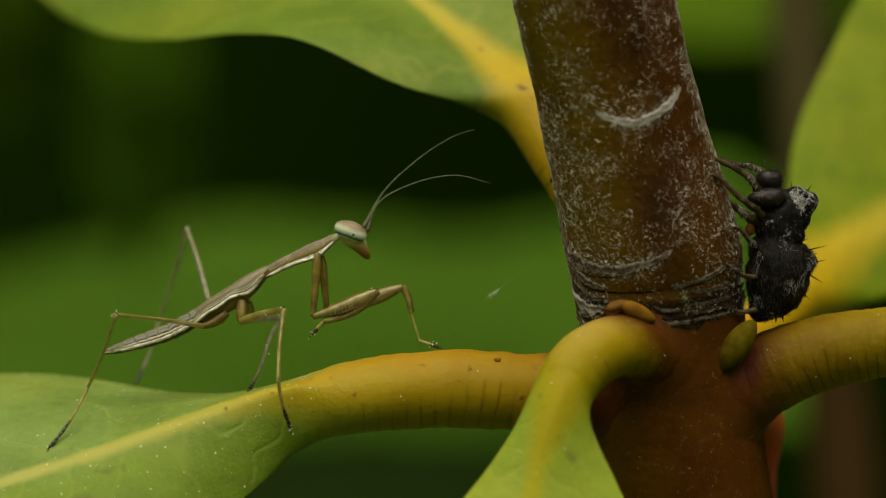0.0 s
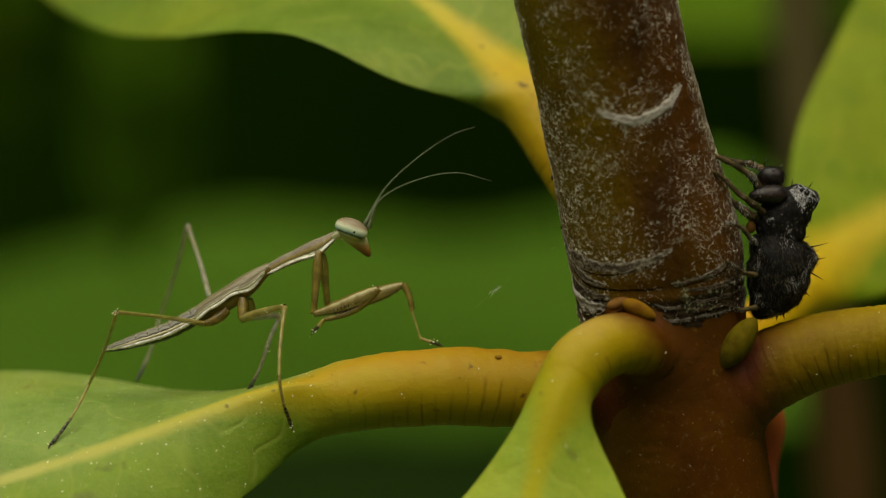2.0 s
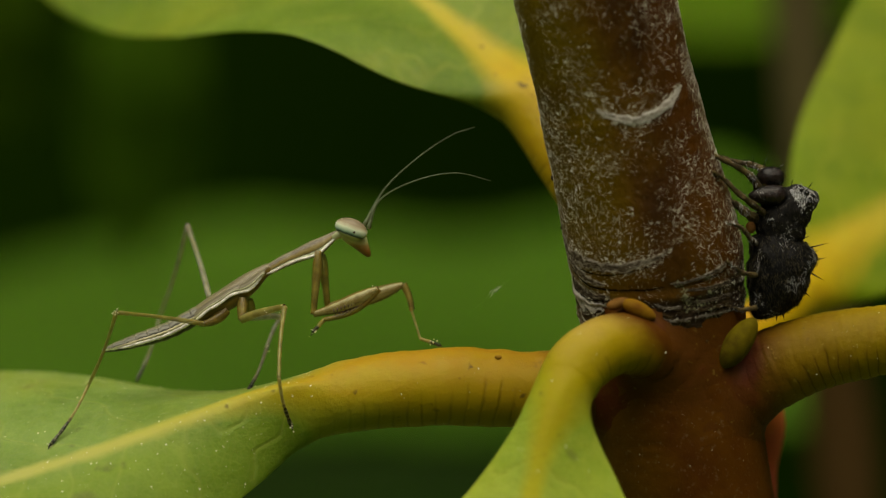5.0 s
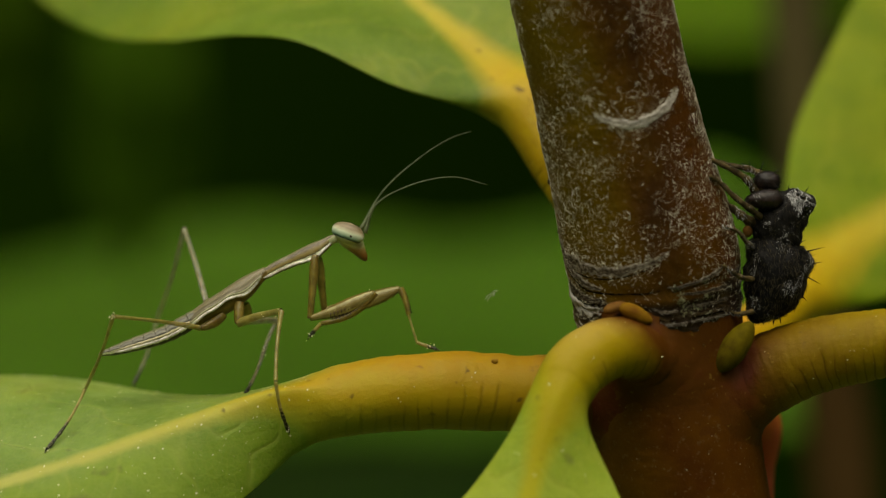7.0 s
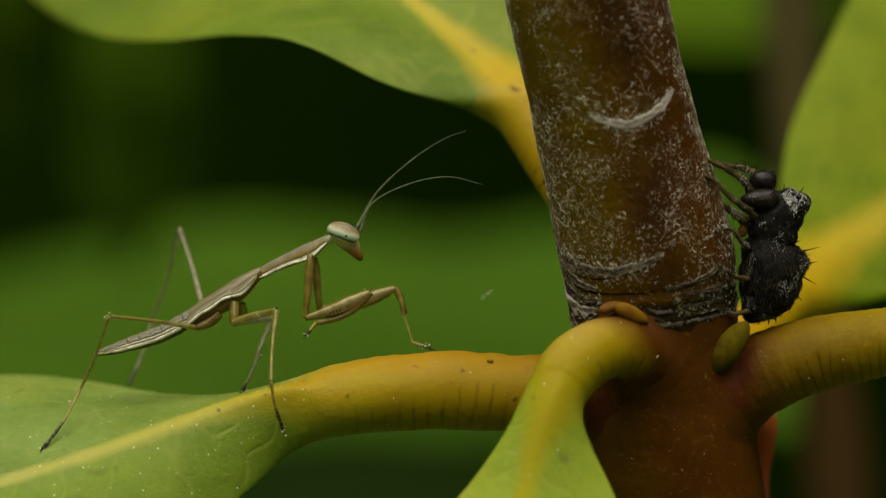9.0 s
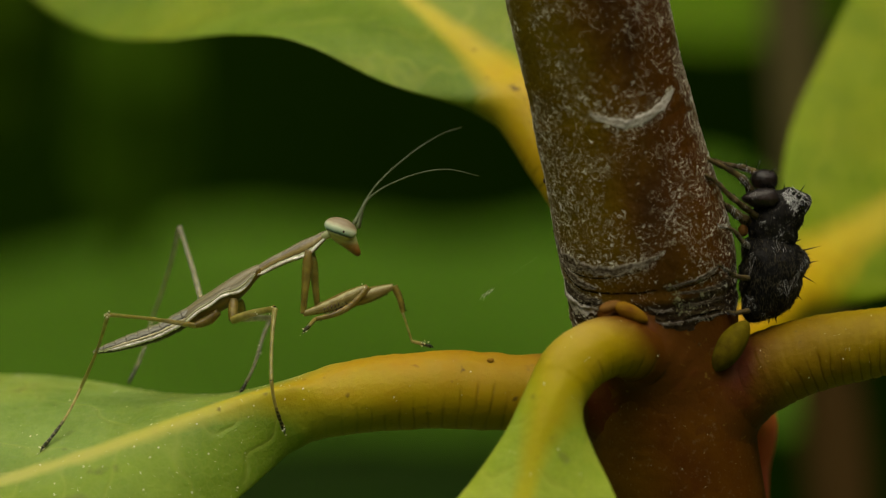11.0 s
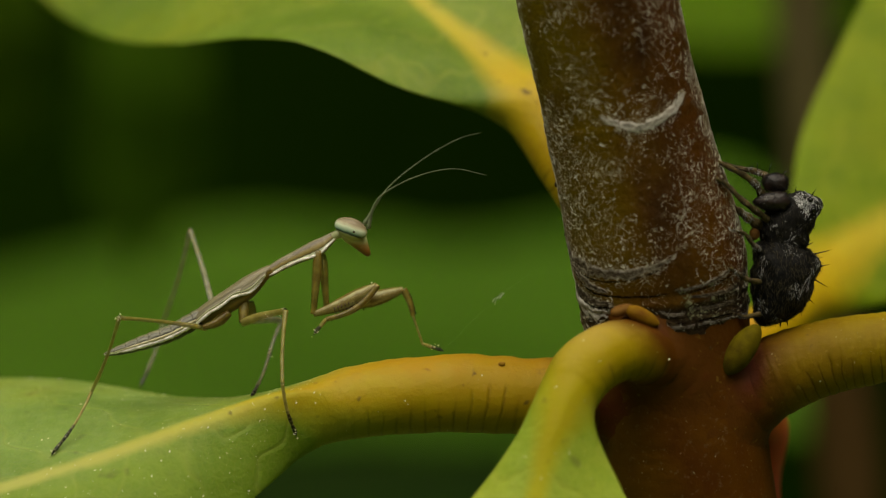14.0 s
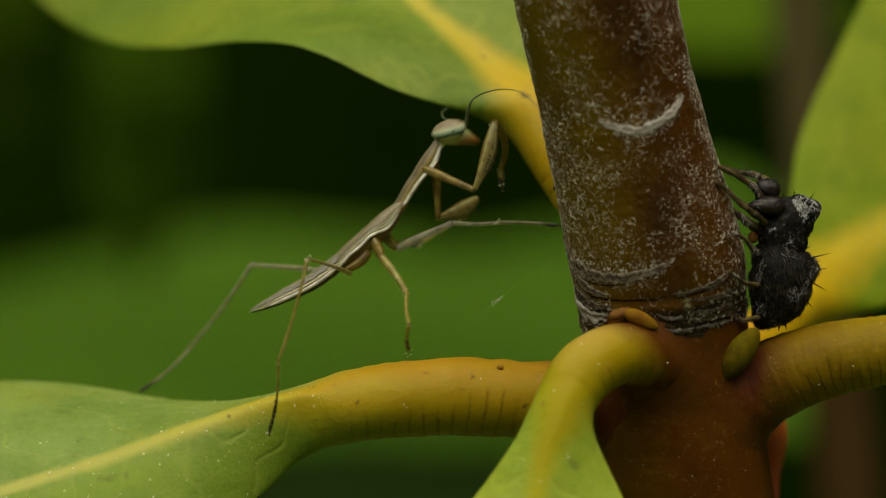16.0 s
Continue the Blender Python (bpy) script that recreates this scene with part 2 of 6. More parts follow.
def bark_material():
    m = Mat("young_bark", 0.5, 0.12)
    x, y = m.uv()
    n = m.noise(260, 5, 0.6, stretch=(1, 1, 0.5))
    col = m.ramp(n, (0.30, (0.016, 0.005, 0.001)), (0.45, (0.040, 0.015, 0.001)), (0.58, (0.082, 0.036, 0.001)), (0.74, (0.125, 0.074, 0.002)))
    # olive left and rust right, with the brighter left side light painted in
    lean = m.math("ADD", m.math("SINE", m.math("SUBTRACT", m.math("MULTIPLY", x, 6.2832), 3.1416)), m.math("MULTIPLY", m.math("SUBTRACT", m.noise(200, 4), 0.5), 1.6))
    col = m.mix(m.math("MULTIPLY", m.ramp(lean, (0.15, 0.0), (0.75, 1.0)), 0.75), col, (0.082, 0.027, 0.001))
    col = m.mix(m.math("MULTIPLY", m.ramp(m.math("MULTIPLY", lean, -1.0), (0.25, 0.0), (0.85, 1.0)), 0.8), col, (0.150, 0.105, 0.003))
    # rusty blush in the middle, olive along one side
    blush = m.ramp(m.noise(140, 3), (0.45, 0.0), (0.65, 1.0))
    col = m.mix(m.math("MULTIPLY", blush, 0.45), col, (0.098, 0.040, 0.001))
    low = m.ramp(y, (0.0, 1.0), (0.36, 1.0), (0.44, 0.0))
    col = m.mix(m.math("MULTIPLY", low, 0.75), col, m.ramp(m.noise(420, 5), (0.35, (0.092, 0.026, 0.002)), (0.65, (0.14, 0.052, 0.004))))
    fine = m.ramp(m.noise(5200, 3, 0.6), (0.58, 0.0), (0.70, 1.0))
    col = m.mix(m.math("MULTIPLY", fine, 0.14), col, (0.34, 0.29, 0.18))
    front = m.math("COSINE", m.math("SUBTRACT", m.math("MULTIPLY", x, 6.2832), 3.1416))
    cork = m.ramp(m.math("ADD", y, m.math("MULTIPLY", m.math("SUBTRACT", front, 1.0), 0.036)), (0.345, 0.0), (0.375, 0.3), (0.395, 1.0), (0.438, 1.0), (0.447, 0.0))
    cracks = m.ramp(m.noise(1300, 6, 0.7, stretch=(1, 1, 2.6)), (0.47, 0.0), (0.64, 1.0))
    col = m.mix(m.math("MULTIPLY", cork, 0.88), col, m.mix(cracks, (0.010, 0.006, 0.003), m.ramp(m.noise(700, 4), (0.40, (0.038, 0.019, 0.003)), (0.62, (0.085, 0.058, 0.02)))))
    h = m.math("ADD", m.noise(3400, 5, 0.65), m.math("MULTIPLY", m.noise(1100, 4), 0.7))
    h = m.math("MULTIPLY", h, m.math("SUBTRACT", 1.0, m.math("MULTIPLY", low, 0.75)))
    return m.done(col, m.math("ADD", h, m.math("MULTIPLY", m.math("MULTIPLY", cork, cracks), 0.8)), 0.00012, 0.8)


def plain(name, a, b, scale=2000.0, rough=0.5, spec=0.4, bump=0.00002):
    m = Mat(name, rough, spec)
    n = m.noise(scale, 5, 0.6)
    return m.done(m.mix(m.ramp(n, (0.35, 0.0), (0.65, 1.0)), a, b), m.noise(scale * 2.2, 4), bump, 0.6)


# ---- building ----
def spline(points, n):
    """n points evenly spread along a smooth curve through the given ones (of any length of tuple)."""
    p = np.array([tuple(q) for q in points], float)
    p = np.vstack([2 * p[0] - p[1], p, 2 * p[-1] - p[-2]])
    fine = []
    for i in range(1, len(p) - 2):
        for t in np.linspace(0, 1, 24, endpoint=i == len(p) - 3):
            a, b, c, e = p[i - 1:i + 3]
            fine.append(0.5 * (2 * b + (c - a) * t + (2 * a - 5 * b + 4 * c - e) * t * t + (3 * b - a - 3 * c + e) * t ** 3))
    fine = np.array(fine)
    run = np.concatenate([[0], np.cumsum(np.linalg.norm(np.diff(fine, axis=0), axis=1))])
    s = np.linspace(0, run[-1], n)
    return np.stack([np.interp(s, run, fine[:, k]) for k in range(p.shape[1])], 1)


def base_of(ob):
    while ob.parent:
        ob = ob.parent
    return ob.location.copy()


def link(name, verts, faces, material, parent=None, label="", uvs=None, smooth=True, local=False):
    """One mesh object under a thing; the points are given in the world unless local."""
    shift = base_of(parent) if parent and not local else Vector((0, 0, 0))
    me = bpy.data.meshes.new(name)
    me.from_pydata([tuple(Vector(v) - shift) for v in verts], [], faces)
    if uvs is not None:
        layer = me.uv_layers.new(name="UVMap")
        for loop in me.loops:
            layer.data[loop.index].uv = uvs[loop.vertex_index]
    me.materials.append(material)
    if smooth:
        me.polygons.foreach_set("use_smooth", [True] * len(me.polygons))
    me.update()
    ob = new(name, me)
    if parent:
        ob.parent = parent
    if label:
        tagged(ob, label)
    return ob


def grid_faces(rows, cols, closed):
    out = []
    for i in range(rows - 1):
        for j in range(cols if closed else cols - 1):
            k = (j + 1) % cols
            out.append((i * cols + j, i * cols + k, (i + 1) * cols + k, (i + 1) * cols + j))
    return out


def swept(path, radii, seg, shape=None, first=(0, -1, 0)):
    """Points, faces and uvs of a capped tube along path. shape(s, angle) scales the radius; angle 0 looks along first."""
    path = [Vector(p) for p in path]
    n = len(path)
    verts, uvs = [], []
    side = Vector(first)
    for i, p in enumerate(path):
        way = (path[min(i + 1, n - 1)] - path[max(i - 1, 0)]).normalized()
        side = (side - way * side.dot(way)).normalized()
        other = way.cross(side)
        for j in range(seg):
            a = 2 * math.pi * j / seg
            r = radii[i] * (shape(i / (n - 1), a) if shape else 1)
            verts.append(p + side * (r * math.cos(a)) + other * (r * math.sin(a)))
            uvs.append((j / seg, i / (n - 1)))
    faces = grid_faces(n, seg, True)
    verts += [path[0], path[-1]]
    uvs += [(0.5, 0), (0.5, 1)]
    for j in range(seg):
        k = (j + 1) % seg
        faces += [(k, j, n * seg), ((n - 1) * seg + j, (n - 1) * seg + k, n * seg + 1)]
    return verts, faces, uvs


def stalk(name, nodes, n, seg, material, parent, label="", shape=None):
    """A tube along plan nodes (u, v, d, radius in plan units)."""
    rows = spline(nodes, n)
    pts = [E(u, v, d) for u, v, d, r in rows]
    return link(name, *swept(pts, [r[3] * UNIT for r in rows], seg, shape)[:2], material, parent, label,
                uvs=swept(pts, [r[3] * UNIT for r in rows], seg, shape)[2])


def blade(name, mid, one, two, n, across, material, parent, label="", thick=0.00028, bow=0.10, wave=0.00012, seed=0.0, tilt=1.0):
    """A leaf blade between a midrib and its two edges, all curves through plan points; it has thickness and a rolled rim."""
    m = [E(*p) for p in spline(mid, n)]
    a = [E(*p) for p in spline(one, n)]
    b = [E(*p) for p in spline(two, n)]
    top, uvs = [], []
    for i in range(n):
        up = (b[i] - m[i]).cross(m[min(i + 1, n - 1)] - m[max(i - 1, 0)])
        up = up.normalized() * tilt if up.length > 0 else Vector((0, 0, 1))
        for j in range(2 * across + 1):
            s = j / across - 1
            edge = a[i] if s < 0 else b[i]
            f = abs(s)
            p = m[i].lerp(edge, f)
            w = (edge - m[i]).length
            lift = bow * w * (math.sin(math.pi * min(f, 1)) - 0.25 * f * f)
            lift += wave * noise.noise(p * 260 + Vector((seed, 0, 0))) * min(1, f * 3)
            lift += 0.25 * wave * noise.noise(p * 1100 + Vector((seed, 3, 0)))
            top.append((p + up * lift, up))
            uvs.append((0.5 + 0.5 * s, i / (n - 1)))
    cols = 2 * across + 1
    verts = [p for p, up in top] + [p - up * thick for p, up in top]
    faces = grid_faces(n, cols, False)
    k = len(top)
    faces += [tuple(k + q for q in reversed(f)) for f in grid_faces(n, cols, False)]
    rim = [j for j in range(cols)] + [i * cols + cols - 1 for i in range(1, n)] + [(n - 1) * cols + j for j in range(cols - 2, -1, -1)] + [i * cols for i in range(n - 2, 0, -1)]
    for x, y in zip(rim, rim[1:] + rim[:1]):
        faces.append((y, x, x + k, y + k))
    return link(name, verts, faces, material, parent, label, uvs=uvs + uvs)


def leaf(stalk_nodes, mid, one, two, material, parent, label, blade_label, wrinkled=0.012, bow=0.05, seed=0.0, thin=0.00010, k=90, m=90, half=34, ease=0.16, near_bow=None):
    """A whole leaf, lofted from its stalk into its blade; the two parts share their edge and shade as one skin."""
    rows = spline(stalk_nodes, k)
    foot = [E(u, v, d) for u, v, d, r in rows]
    rad = [r * UNIT for u, v, d, r in rows]
    bm_, b1, b2 = ([E(*p) for p in spline(c, m)] for c in (mid, one, two))
    n = k + m
    # the upper face looks up and towards the open side
    q = m // 3
    turned = 1
    if (bm_[q + 1] - bm_[q]).cross(b2[q] - b1[q]).dot(Vector((0, -1, 0.5))) < 0:
        b1, b2 = b2, b1
        turned = -1
    side = (b2[0] - b1[0]).normalized()
    sides = []
    for i in range(k - 1, -1, -1):
        way = (foot[min(i + 1, k - 1)] - foot[max(i - 1, 0)]).normalized()
        side = (side - way * side.dot(way)).normalized()
        sides.insert(0, side)
    centre = np.array([tuple(p) for p in foot + bm_])
    left = np.array([tuple(-q * r) for q, r in zip(sides, rad)] + [tuple(p - c) for p, c in zip(b1, bm_)])
    right = np.array([tuple(q * r) for q, r in zip(sides, rad)] + [tuple(p - c) for p, c in zip(b2, bm_)])
    f = np.concatenate([np.zeros(k), np.linspace(0, 1, m)])
    fall = np.clip(np.linspace(0, 1, m) / (ease * 1.9), 0, 1)
    high = np.concatenate([rad, thin + (rad[-1] - thin) * (1 - fall * fall * (3 - 2 * fall)) ** 1.3])
    rnd = 1 - np.clip(f / ease, 0, 1) ** 2 * (3 - 2 * np.clip(f / ease, 0, 1))
    for _ in range(3):
        for arr in (centre, left, right, high, rnd):
            pad = np.concatenate([arr[:1]] * 3 + [arr] + [arr[-1:]] * 3)
            arr[1:-1] = sum(pad[q:q + n] for q in range(7))[1:-1] / 7
    run = np.concatenate([[0], np.cumsum(np.linalg.norm(np.diff(centre, axis=0), axis=1))])
    phis = np.linspace(-math.pi / 2, math.pi / 2, half)
    ring = [(p, 1) for p in phis] + [(p, -1) for p in phis[-2:0:-1]]
    verts, uvs = [], []
    for i in range(n):
        way = Vector(centre[min(i + 1, n - 1)] - centre[max(i - 1, 0)]).normalized()
        across = Vector(right[i] - left[i]).normalized()
        up = way.cross(across).normalized()
        c = Vector(centre[i])
        for p, top in ring:
            s = math.sin(p)
            edge = Vector(left[i]) if s < 0 else Vector(right[i])
            wide = edge.length
            q = c + edge * abs(s)
            lat = abs(s) * wide
            flat = thin * math.cos(p) ** 0.6 * top + math.exp(-(lat / (0.0006 + 0.4 * high[i])) ** 2) * high[i] * (0.35 if top > 0 else -1.0)
            swell = near_bow if near_bow is not None and s * turned > 0 else bow
            flat += swell * wide * 0.9 * math.sin(math.pi * abs(s)) - 0.02 * wide * s * s
            flat += (0.00016 * noise.noise(q * 240 + Vector((seed, 0, 0))) + 0.00003 * noise.noise(q * 1200)) * min(1, lat / 0.001)
            crease = noise.noise(Vector((run[i] * 1900 + seed, 0.7 * math.cos(p) * top, 0.7 * s))) + 0.6 * noise.noise(Vector((run[i] * 700 + seed, math.cos(p) * top, s)))
            full = high[i] * math.cos(p) * top
            q = q + up * (full * rnd[i] + flat * (1 - rnd[i]))
            q += (edge.normalized() * abs(s) + up * math.cos(p) * top) * (wrinkled * high[i] * crease * rnd[i])
            verts.append(q)
            uvs.append((0.5 + s * wide / 0.040, run[i] / 0.1))
    cols = len(ring)
    faces = [tuple(reversed(q)) for q in grid_faces(n, cols, True)]
    whole = bpy.data.meshes.new("whole")
    whole.from_pydata([tuple(v) for v in verts], [], faces)
    normals = [tuple(v.normal) for v in whole.vertices]
    cut = (k - 1) * cols
    split = [q for q in faces if min(q) < cut], [q for q in faces if min(q) >= cut]
    out = []
    for name, fs, par, tag in (("leaf", split[0], parent, label), ("blade", split[1], None, blade_label)):
        used = sorted({i for q in fs for i in q})
        to = {i: j for j, i in enumerate(used)}
        ob = link(name, [verts[i] for i in used], [tuple(to[i] for i in q) for q in fs], material, par or out[0], tag, uvs=[uvs[i] for i in used])
        ob.data.normals_split_custom_set_from_vertices([normals[i] for i in used])
        out.append(ob)
    bpy.data.meshes.remove(whole)
    return out


def fillet_node(limbs, low, high, cell, soft, material, parent, label):
    """The swollen joint: a smooth union of the stem and the feet of the stalks, drawn as one skin on a fine lattice."""
    shape = [int((b - a) / cell) + 1 for a, b in zip(low, high)]
    axes = [a + cell * np.arange(q) for a, q in zip(low, shape)]
    g = np.stack(np.meshgrid(*axes, indexing="ij"), -1).astype(np.float32)
    field = None
    for pts, rad in limbs:
        best = np.full(shape, 1e9, np.float32)
        for (p, q), (r0, r1) in zip(zip(pts, pts[1:]), zip(rad, rad[1:])):
            p, q = np.array(p, np.float32), np.array(q, np.float32)
            t = np.clip(((g - p) @ (q - p)) / ((q - p) @ (q - p)), 0, 1)
            best = np.minimum(best, np.linalg.norm(g - p - t[..., None] * (q - p), axis=-1) - (r0 + (r1 - r0) * t))
        if field is None:
            field = best
        else:
            h = np.clip(0.5 + 0.5 * (best - field) / soft, 0, 1)
            field = field * h + best * (1 - h) - soft * h * (1 - h)
    inside = field < 0
    corners = [(a, b, c) for a in (0, 1) for b in (0, 1) for c in (0, 1)]
    cut = lambda arr, o: arr[o[0]:shape[0] - 1 + o[0], o[1]:shape[1] - 1 + o[1], o[2]:shape[2] - 1 + o[2]]
    count = sum(cut(inside, o).astype(int) for o in corners)
    cells = (count > 0) & (count < 8)
    total, weight = np.zeros((*cells.shape, 3), np.float32), np.zeros(cells.shape, np.float32)
    for a in corners:
        for ax in range(3):
            if a[ax]:
                continue
            b = tuple(1 if i == ax else v for i, v in enumerate(a))
            fa, fb = cut(field, a), cut(field, b)
            hit = (fa < 0) != (fb < 0)
            t = np.where(hit, fa / np.where(hit, fa - fb, 1), 0)
            p = np.zeros((*cells.shape, 3), np.float32) + np.array(a, np.float32)
            p[..., ax] += t
            total += p * hit[..., None]
            weight += hit
    where = np.argwhere(cells)
    index = -np.ones(cells.shape, int)
    index[tuple(where.T)] = np.arange(len(where))
    place = np.array(low) + cell * (where + total[tuple(where.T)] / weight[tuple(where.T)][:, None])
    faces = []
    for ax in range(3):
        o1, o2 = [(i == (ax + 1) % 3) for i in range(3)], [(i == (ax + 2) % 3) for i in range(3)]
        o1, o2 = np.array(o1, int), np.array(o2, int)
        step = np.array([i == ax for i in range(3)], int)
        a = inside[tuple(slice(1, shape[i] - 1) for i in range(3))]
        b = inside[tuple(slice(1 + step[i], shape[i] - 1 + step[i]) for i in range(3))]
        for flip, hit in ((False, a & ~b), (True, ~a & b)):
            for c in np.argwhere(hit) + 1:
                quad = [c - o1 - o2, c - o2, c, c - o1]
                ids = [index[tuple(q)] if all(0 <= q[i] < cells.shape[i] for i in range(3)) else -1 for q in quad]
                if min(ids) >= 0:
                    faces.append(tuple(reversed(ids)) if flip else tuple(ids))
    verts = []
    for p in place:
        p = Vector(p)
        verts.append(p + p.normalized() * 0.00002 * noise.noise(p * 900))
    return link("node", verts, faces, material, parent, label)


def blob_points(radii, detail, rough=0.0, scale=1.0, seed=0.0, form=None):
    """A lumpy ellipsoid round the origin."""
    bm = bmesh.new()
    bmesh.ops.create_icosphere(bm, subdivisions=detail, radius=1)
    verts = []
    for v in bm.verts:
        q = v.co.copy()
        k = 1 + rough * noise.fractal(q * scale + Vector((seed, seed, 0)), 0.9, 2.1, 4)
        p = Vector((q.x * radii[0], q.y * radii[1], q.z * radii[2])) * k
        verts.append(form(p, q) if form else p)
    faces = [tuple(x.index for x in f.verts) for f in bm.faces]
    bm.free()
    return verts, faces


def thing(name, place, label, category, group=""):
    ob = new(name)
    ob.empty_display_size = 0.002
    ob.location = place
    return tagged(ob, label, category, group)


def flakes(places, size, material, name, parent, label, long=1.6, rng=random, spin=0.4, thin=1.0):
    """Many tiny lifted scales on a surface, in one mesh: places are (point, normal, along)."""
    verts, faces = [], []
    for p, nrm, along in places:
        side = nrm.cross(along).normalized()
        s = size * (0.5 + 1.0 * rng.random() ** 4)
        turn = rng.gauss(0, spin)
        x = along * math.cos(turn) + side * math.sin(turn)
        y = nrm.cross(x)
        l, w, h = s * rng.uniform(0.8, long), s * rng.uniform(0.3, 0.7) * thin, s * rng.uniform(0.15, 0.55)
        k = len(verts)
        verts += [p - x * l - nrm * h * 0.3, p + y * w - nrm * h * 0.2, p + x * l * rng.uniform(0.6, 1) + nrm * h * 0.4, p - y * w - nrm * h * 0.2, p + nrm * h]
        faces += [(k, k + 3, k + 4), (k + 3, k + 2, k + 4), (k + 2, k + 1, k + 4), (k + 1, k, k + 4)]
    ob = link(name, verts, faces, material, parent, label, smooth=False)
    return tagged(ob, kind="stuff")


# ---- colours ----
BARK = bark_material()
SCURF = plain("pale_scurf", (0.20, 0.165, 0.09), (0.80, 0.77, 0.66), 1500, 0.8, 0.2)
BUD_GREEN = plain("bud_scale_green", (0.065, 0.045, 0.003), (0.15, 0.12, 0.006), 900, 0.75, 0.06, 0.00006)
BUD_RED = plain("bud_scale_reddish", (0.10, 0.035, 0.008), (0.22, 0.11, 0.025), 1100, 0.7, 0.1, 0.00006)
BUD_ORANGE = plain("bud_scale_orange", (0.15, 0.060, 0.005), (0.27, 0.15, 0.008), 800, 0.7, 0.1, 0.00006)
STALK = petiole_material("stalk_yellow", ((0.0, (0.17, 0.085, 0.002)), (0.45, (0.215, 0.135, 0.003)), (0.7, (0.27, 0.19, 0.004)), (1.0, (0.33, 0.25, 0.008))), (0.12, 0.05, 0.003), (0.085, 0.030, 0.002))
STALK_RED = petiole_material("stalk_red", ((0.0, (0.52, 0.18, 0.02)), (0.5, (0.46, 0.10, 0.035)), (1.0, (0.36, 0.075, 0.055))), (0.42, 0.07, 0.04), (0.48, 0.11, 0.03))

NODE = petiole_material("node_skin", ((0.0, (0.21, 0.12, 0.005)), (1.0, (0.24, 0.14, 0.008))), (0.13, 0.065, 0.003), (0.098, 0.032, 0.002))

# ---- the shrub ----
TILT = 0.0048
AXIS = ((1006, -220, 134), (1054, 0, 139), (1084, 130, 138), (1112, 250, 142), (1135, 340, 148), (1157, 430, 154), (1167, 500, 151), (1172, 560, 146), (1185, 640, 143),
        (1200, 750, 148), (1222, 882, 148), (1258, 1080, 148))
stem_rows = spline([(u, v, (v - 600) * TILT, r) for u, v, r in AXIS], 260)[::-1]
stem_path = [E(u, v, d) for u, v, d, r in stem_rows]
shrub = thing("shrub_branch", stem_path[0], "brown woody shrub shoot with yellow stalks and leathery green leaves", "plant")


def at_height(v):
    """Where along the stem, from its foot 0 to its top 1, its axis stands at plan height v."""
    return min(range(260), key=lambda i: abs(stem_rows[i][1] - v)) / 259


RIDGES = [(at_height(v), a, w) for v, a, w in ((478, -0.015, 0.006), (500, 0.014, 0.004), (516, -0.02, 0.004), (527, 0.012, 0.003), (541, 0.02, 0.0035), (556, -0.03, 0.005), (183, 0.010, 0.006))]


def stem_form(s, a):
    k = 1.0
    for q, amp, w in RIDGES:
        shift = 0.004 * math.sin(a + q * 90) + 0.003 * noise.noise(Vector((math.cos(a) * 1.7, math.sin(a) * 1.7, q * 50)))
        k += amp * (0.65 + 0.6 * noise.noise(Vector((math.cos(a) * 2, math.sin(a) * 2, q * 31)))) * math.exp(-((s - q - shift) / w) ** 2)
    c = Vector((math.cos(a) * 1.4, math.sin(a) * 1.4, s * 22))
    foot = math.exp(-((s - 0.417) / 0.021) ** 4)
    k += foot * (0.016 * noise.noise(Vector((math.cos(a) * 3, math.sin(a) * 3, s * 210))) + 0.012 * noise.noise(Vector((math.cos(a) * 9, math.sin(a) * 9, s * 90))))
    return k + 0.012 * noise.noise(c) + 0.006 * noise.noise(c * 4) + 0.003 * noise.noise(c * 11)


STEM_R = [r[3] * UNIT for r in stem_rows]
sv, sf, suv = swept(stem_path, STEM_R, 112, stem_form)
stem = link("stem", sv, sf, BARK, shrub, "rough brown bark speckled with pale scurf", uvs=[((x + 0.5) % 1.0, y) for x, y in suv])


def on_stem(s, a, out=0.0):
    """A point of the bark, its normal and the way up. a: angle from the front, to the right."""
    i = min(max(s * 259, 0.0), 258.0)
    k = int(i)
    p = stem_path[k].lerp(stem_path[k + 1], i - k)
    way = (stem_path[k + 1] - stem_path[k]).normalized()
    front = Vector((0, -1, 0))
    front = (front - way * front.dot(way)).normalized()
    other = way.cross(front)
    if other.x < 0:
        ang, sign = a, -1
    else:
        ang, sign = a, 1
    nrm = front * math.cos(ang) + other * (sign * math.sin(ang))
    return p + nrm * (STEM_R[k] * stem_form(s, sign * ang) + out), nrm, way


rng = random.Random(4)
THICK_S = at_height(340)
spots = []
while len(spots) < 23000:
    s, a = rng.uniform(0.40, 0.98), rng.uniform(-1.75, 1.75)
    p, nrm, way = on_stem(s, a)
    thick = 0.55 * math.exp(-((s - THICK_S) / 0.075) ** 2) * (math.exp(-((a + 0.95) / 0.4) ** 2) + 0.7 * math.exp(-((a - 1.05) / 0.35) ** 2))
    if thick + 1.3 * noise.noise(p * 700) + 0.7 * noise.noise(p * 2600) + 0.58 * abs(a) > rng.uniform(-0.35, 1.0) + (0.2 if s > 0.72 else 0.0):
        spots.append((p, nrm, way))
flakes(spots, 0.000036, SCURF, "scurf", stem, "pale flecks of scurf", 3.4, rng, 1.0, 0.62)
low = []
while len(low) < 260:
    p, nrm, way = on_stem(rng.uniform(0.02, 0.40), rng.uniform(-1.6, 1.6))
    low.append((p, nrm, way))
flakes(low, 0.00003, SCURF, "dust", stem, "fine pale dust", 1.5, rng)


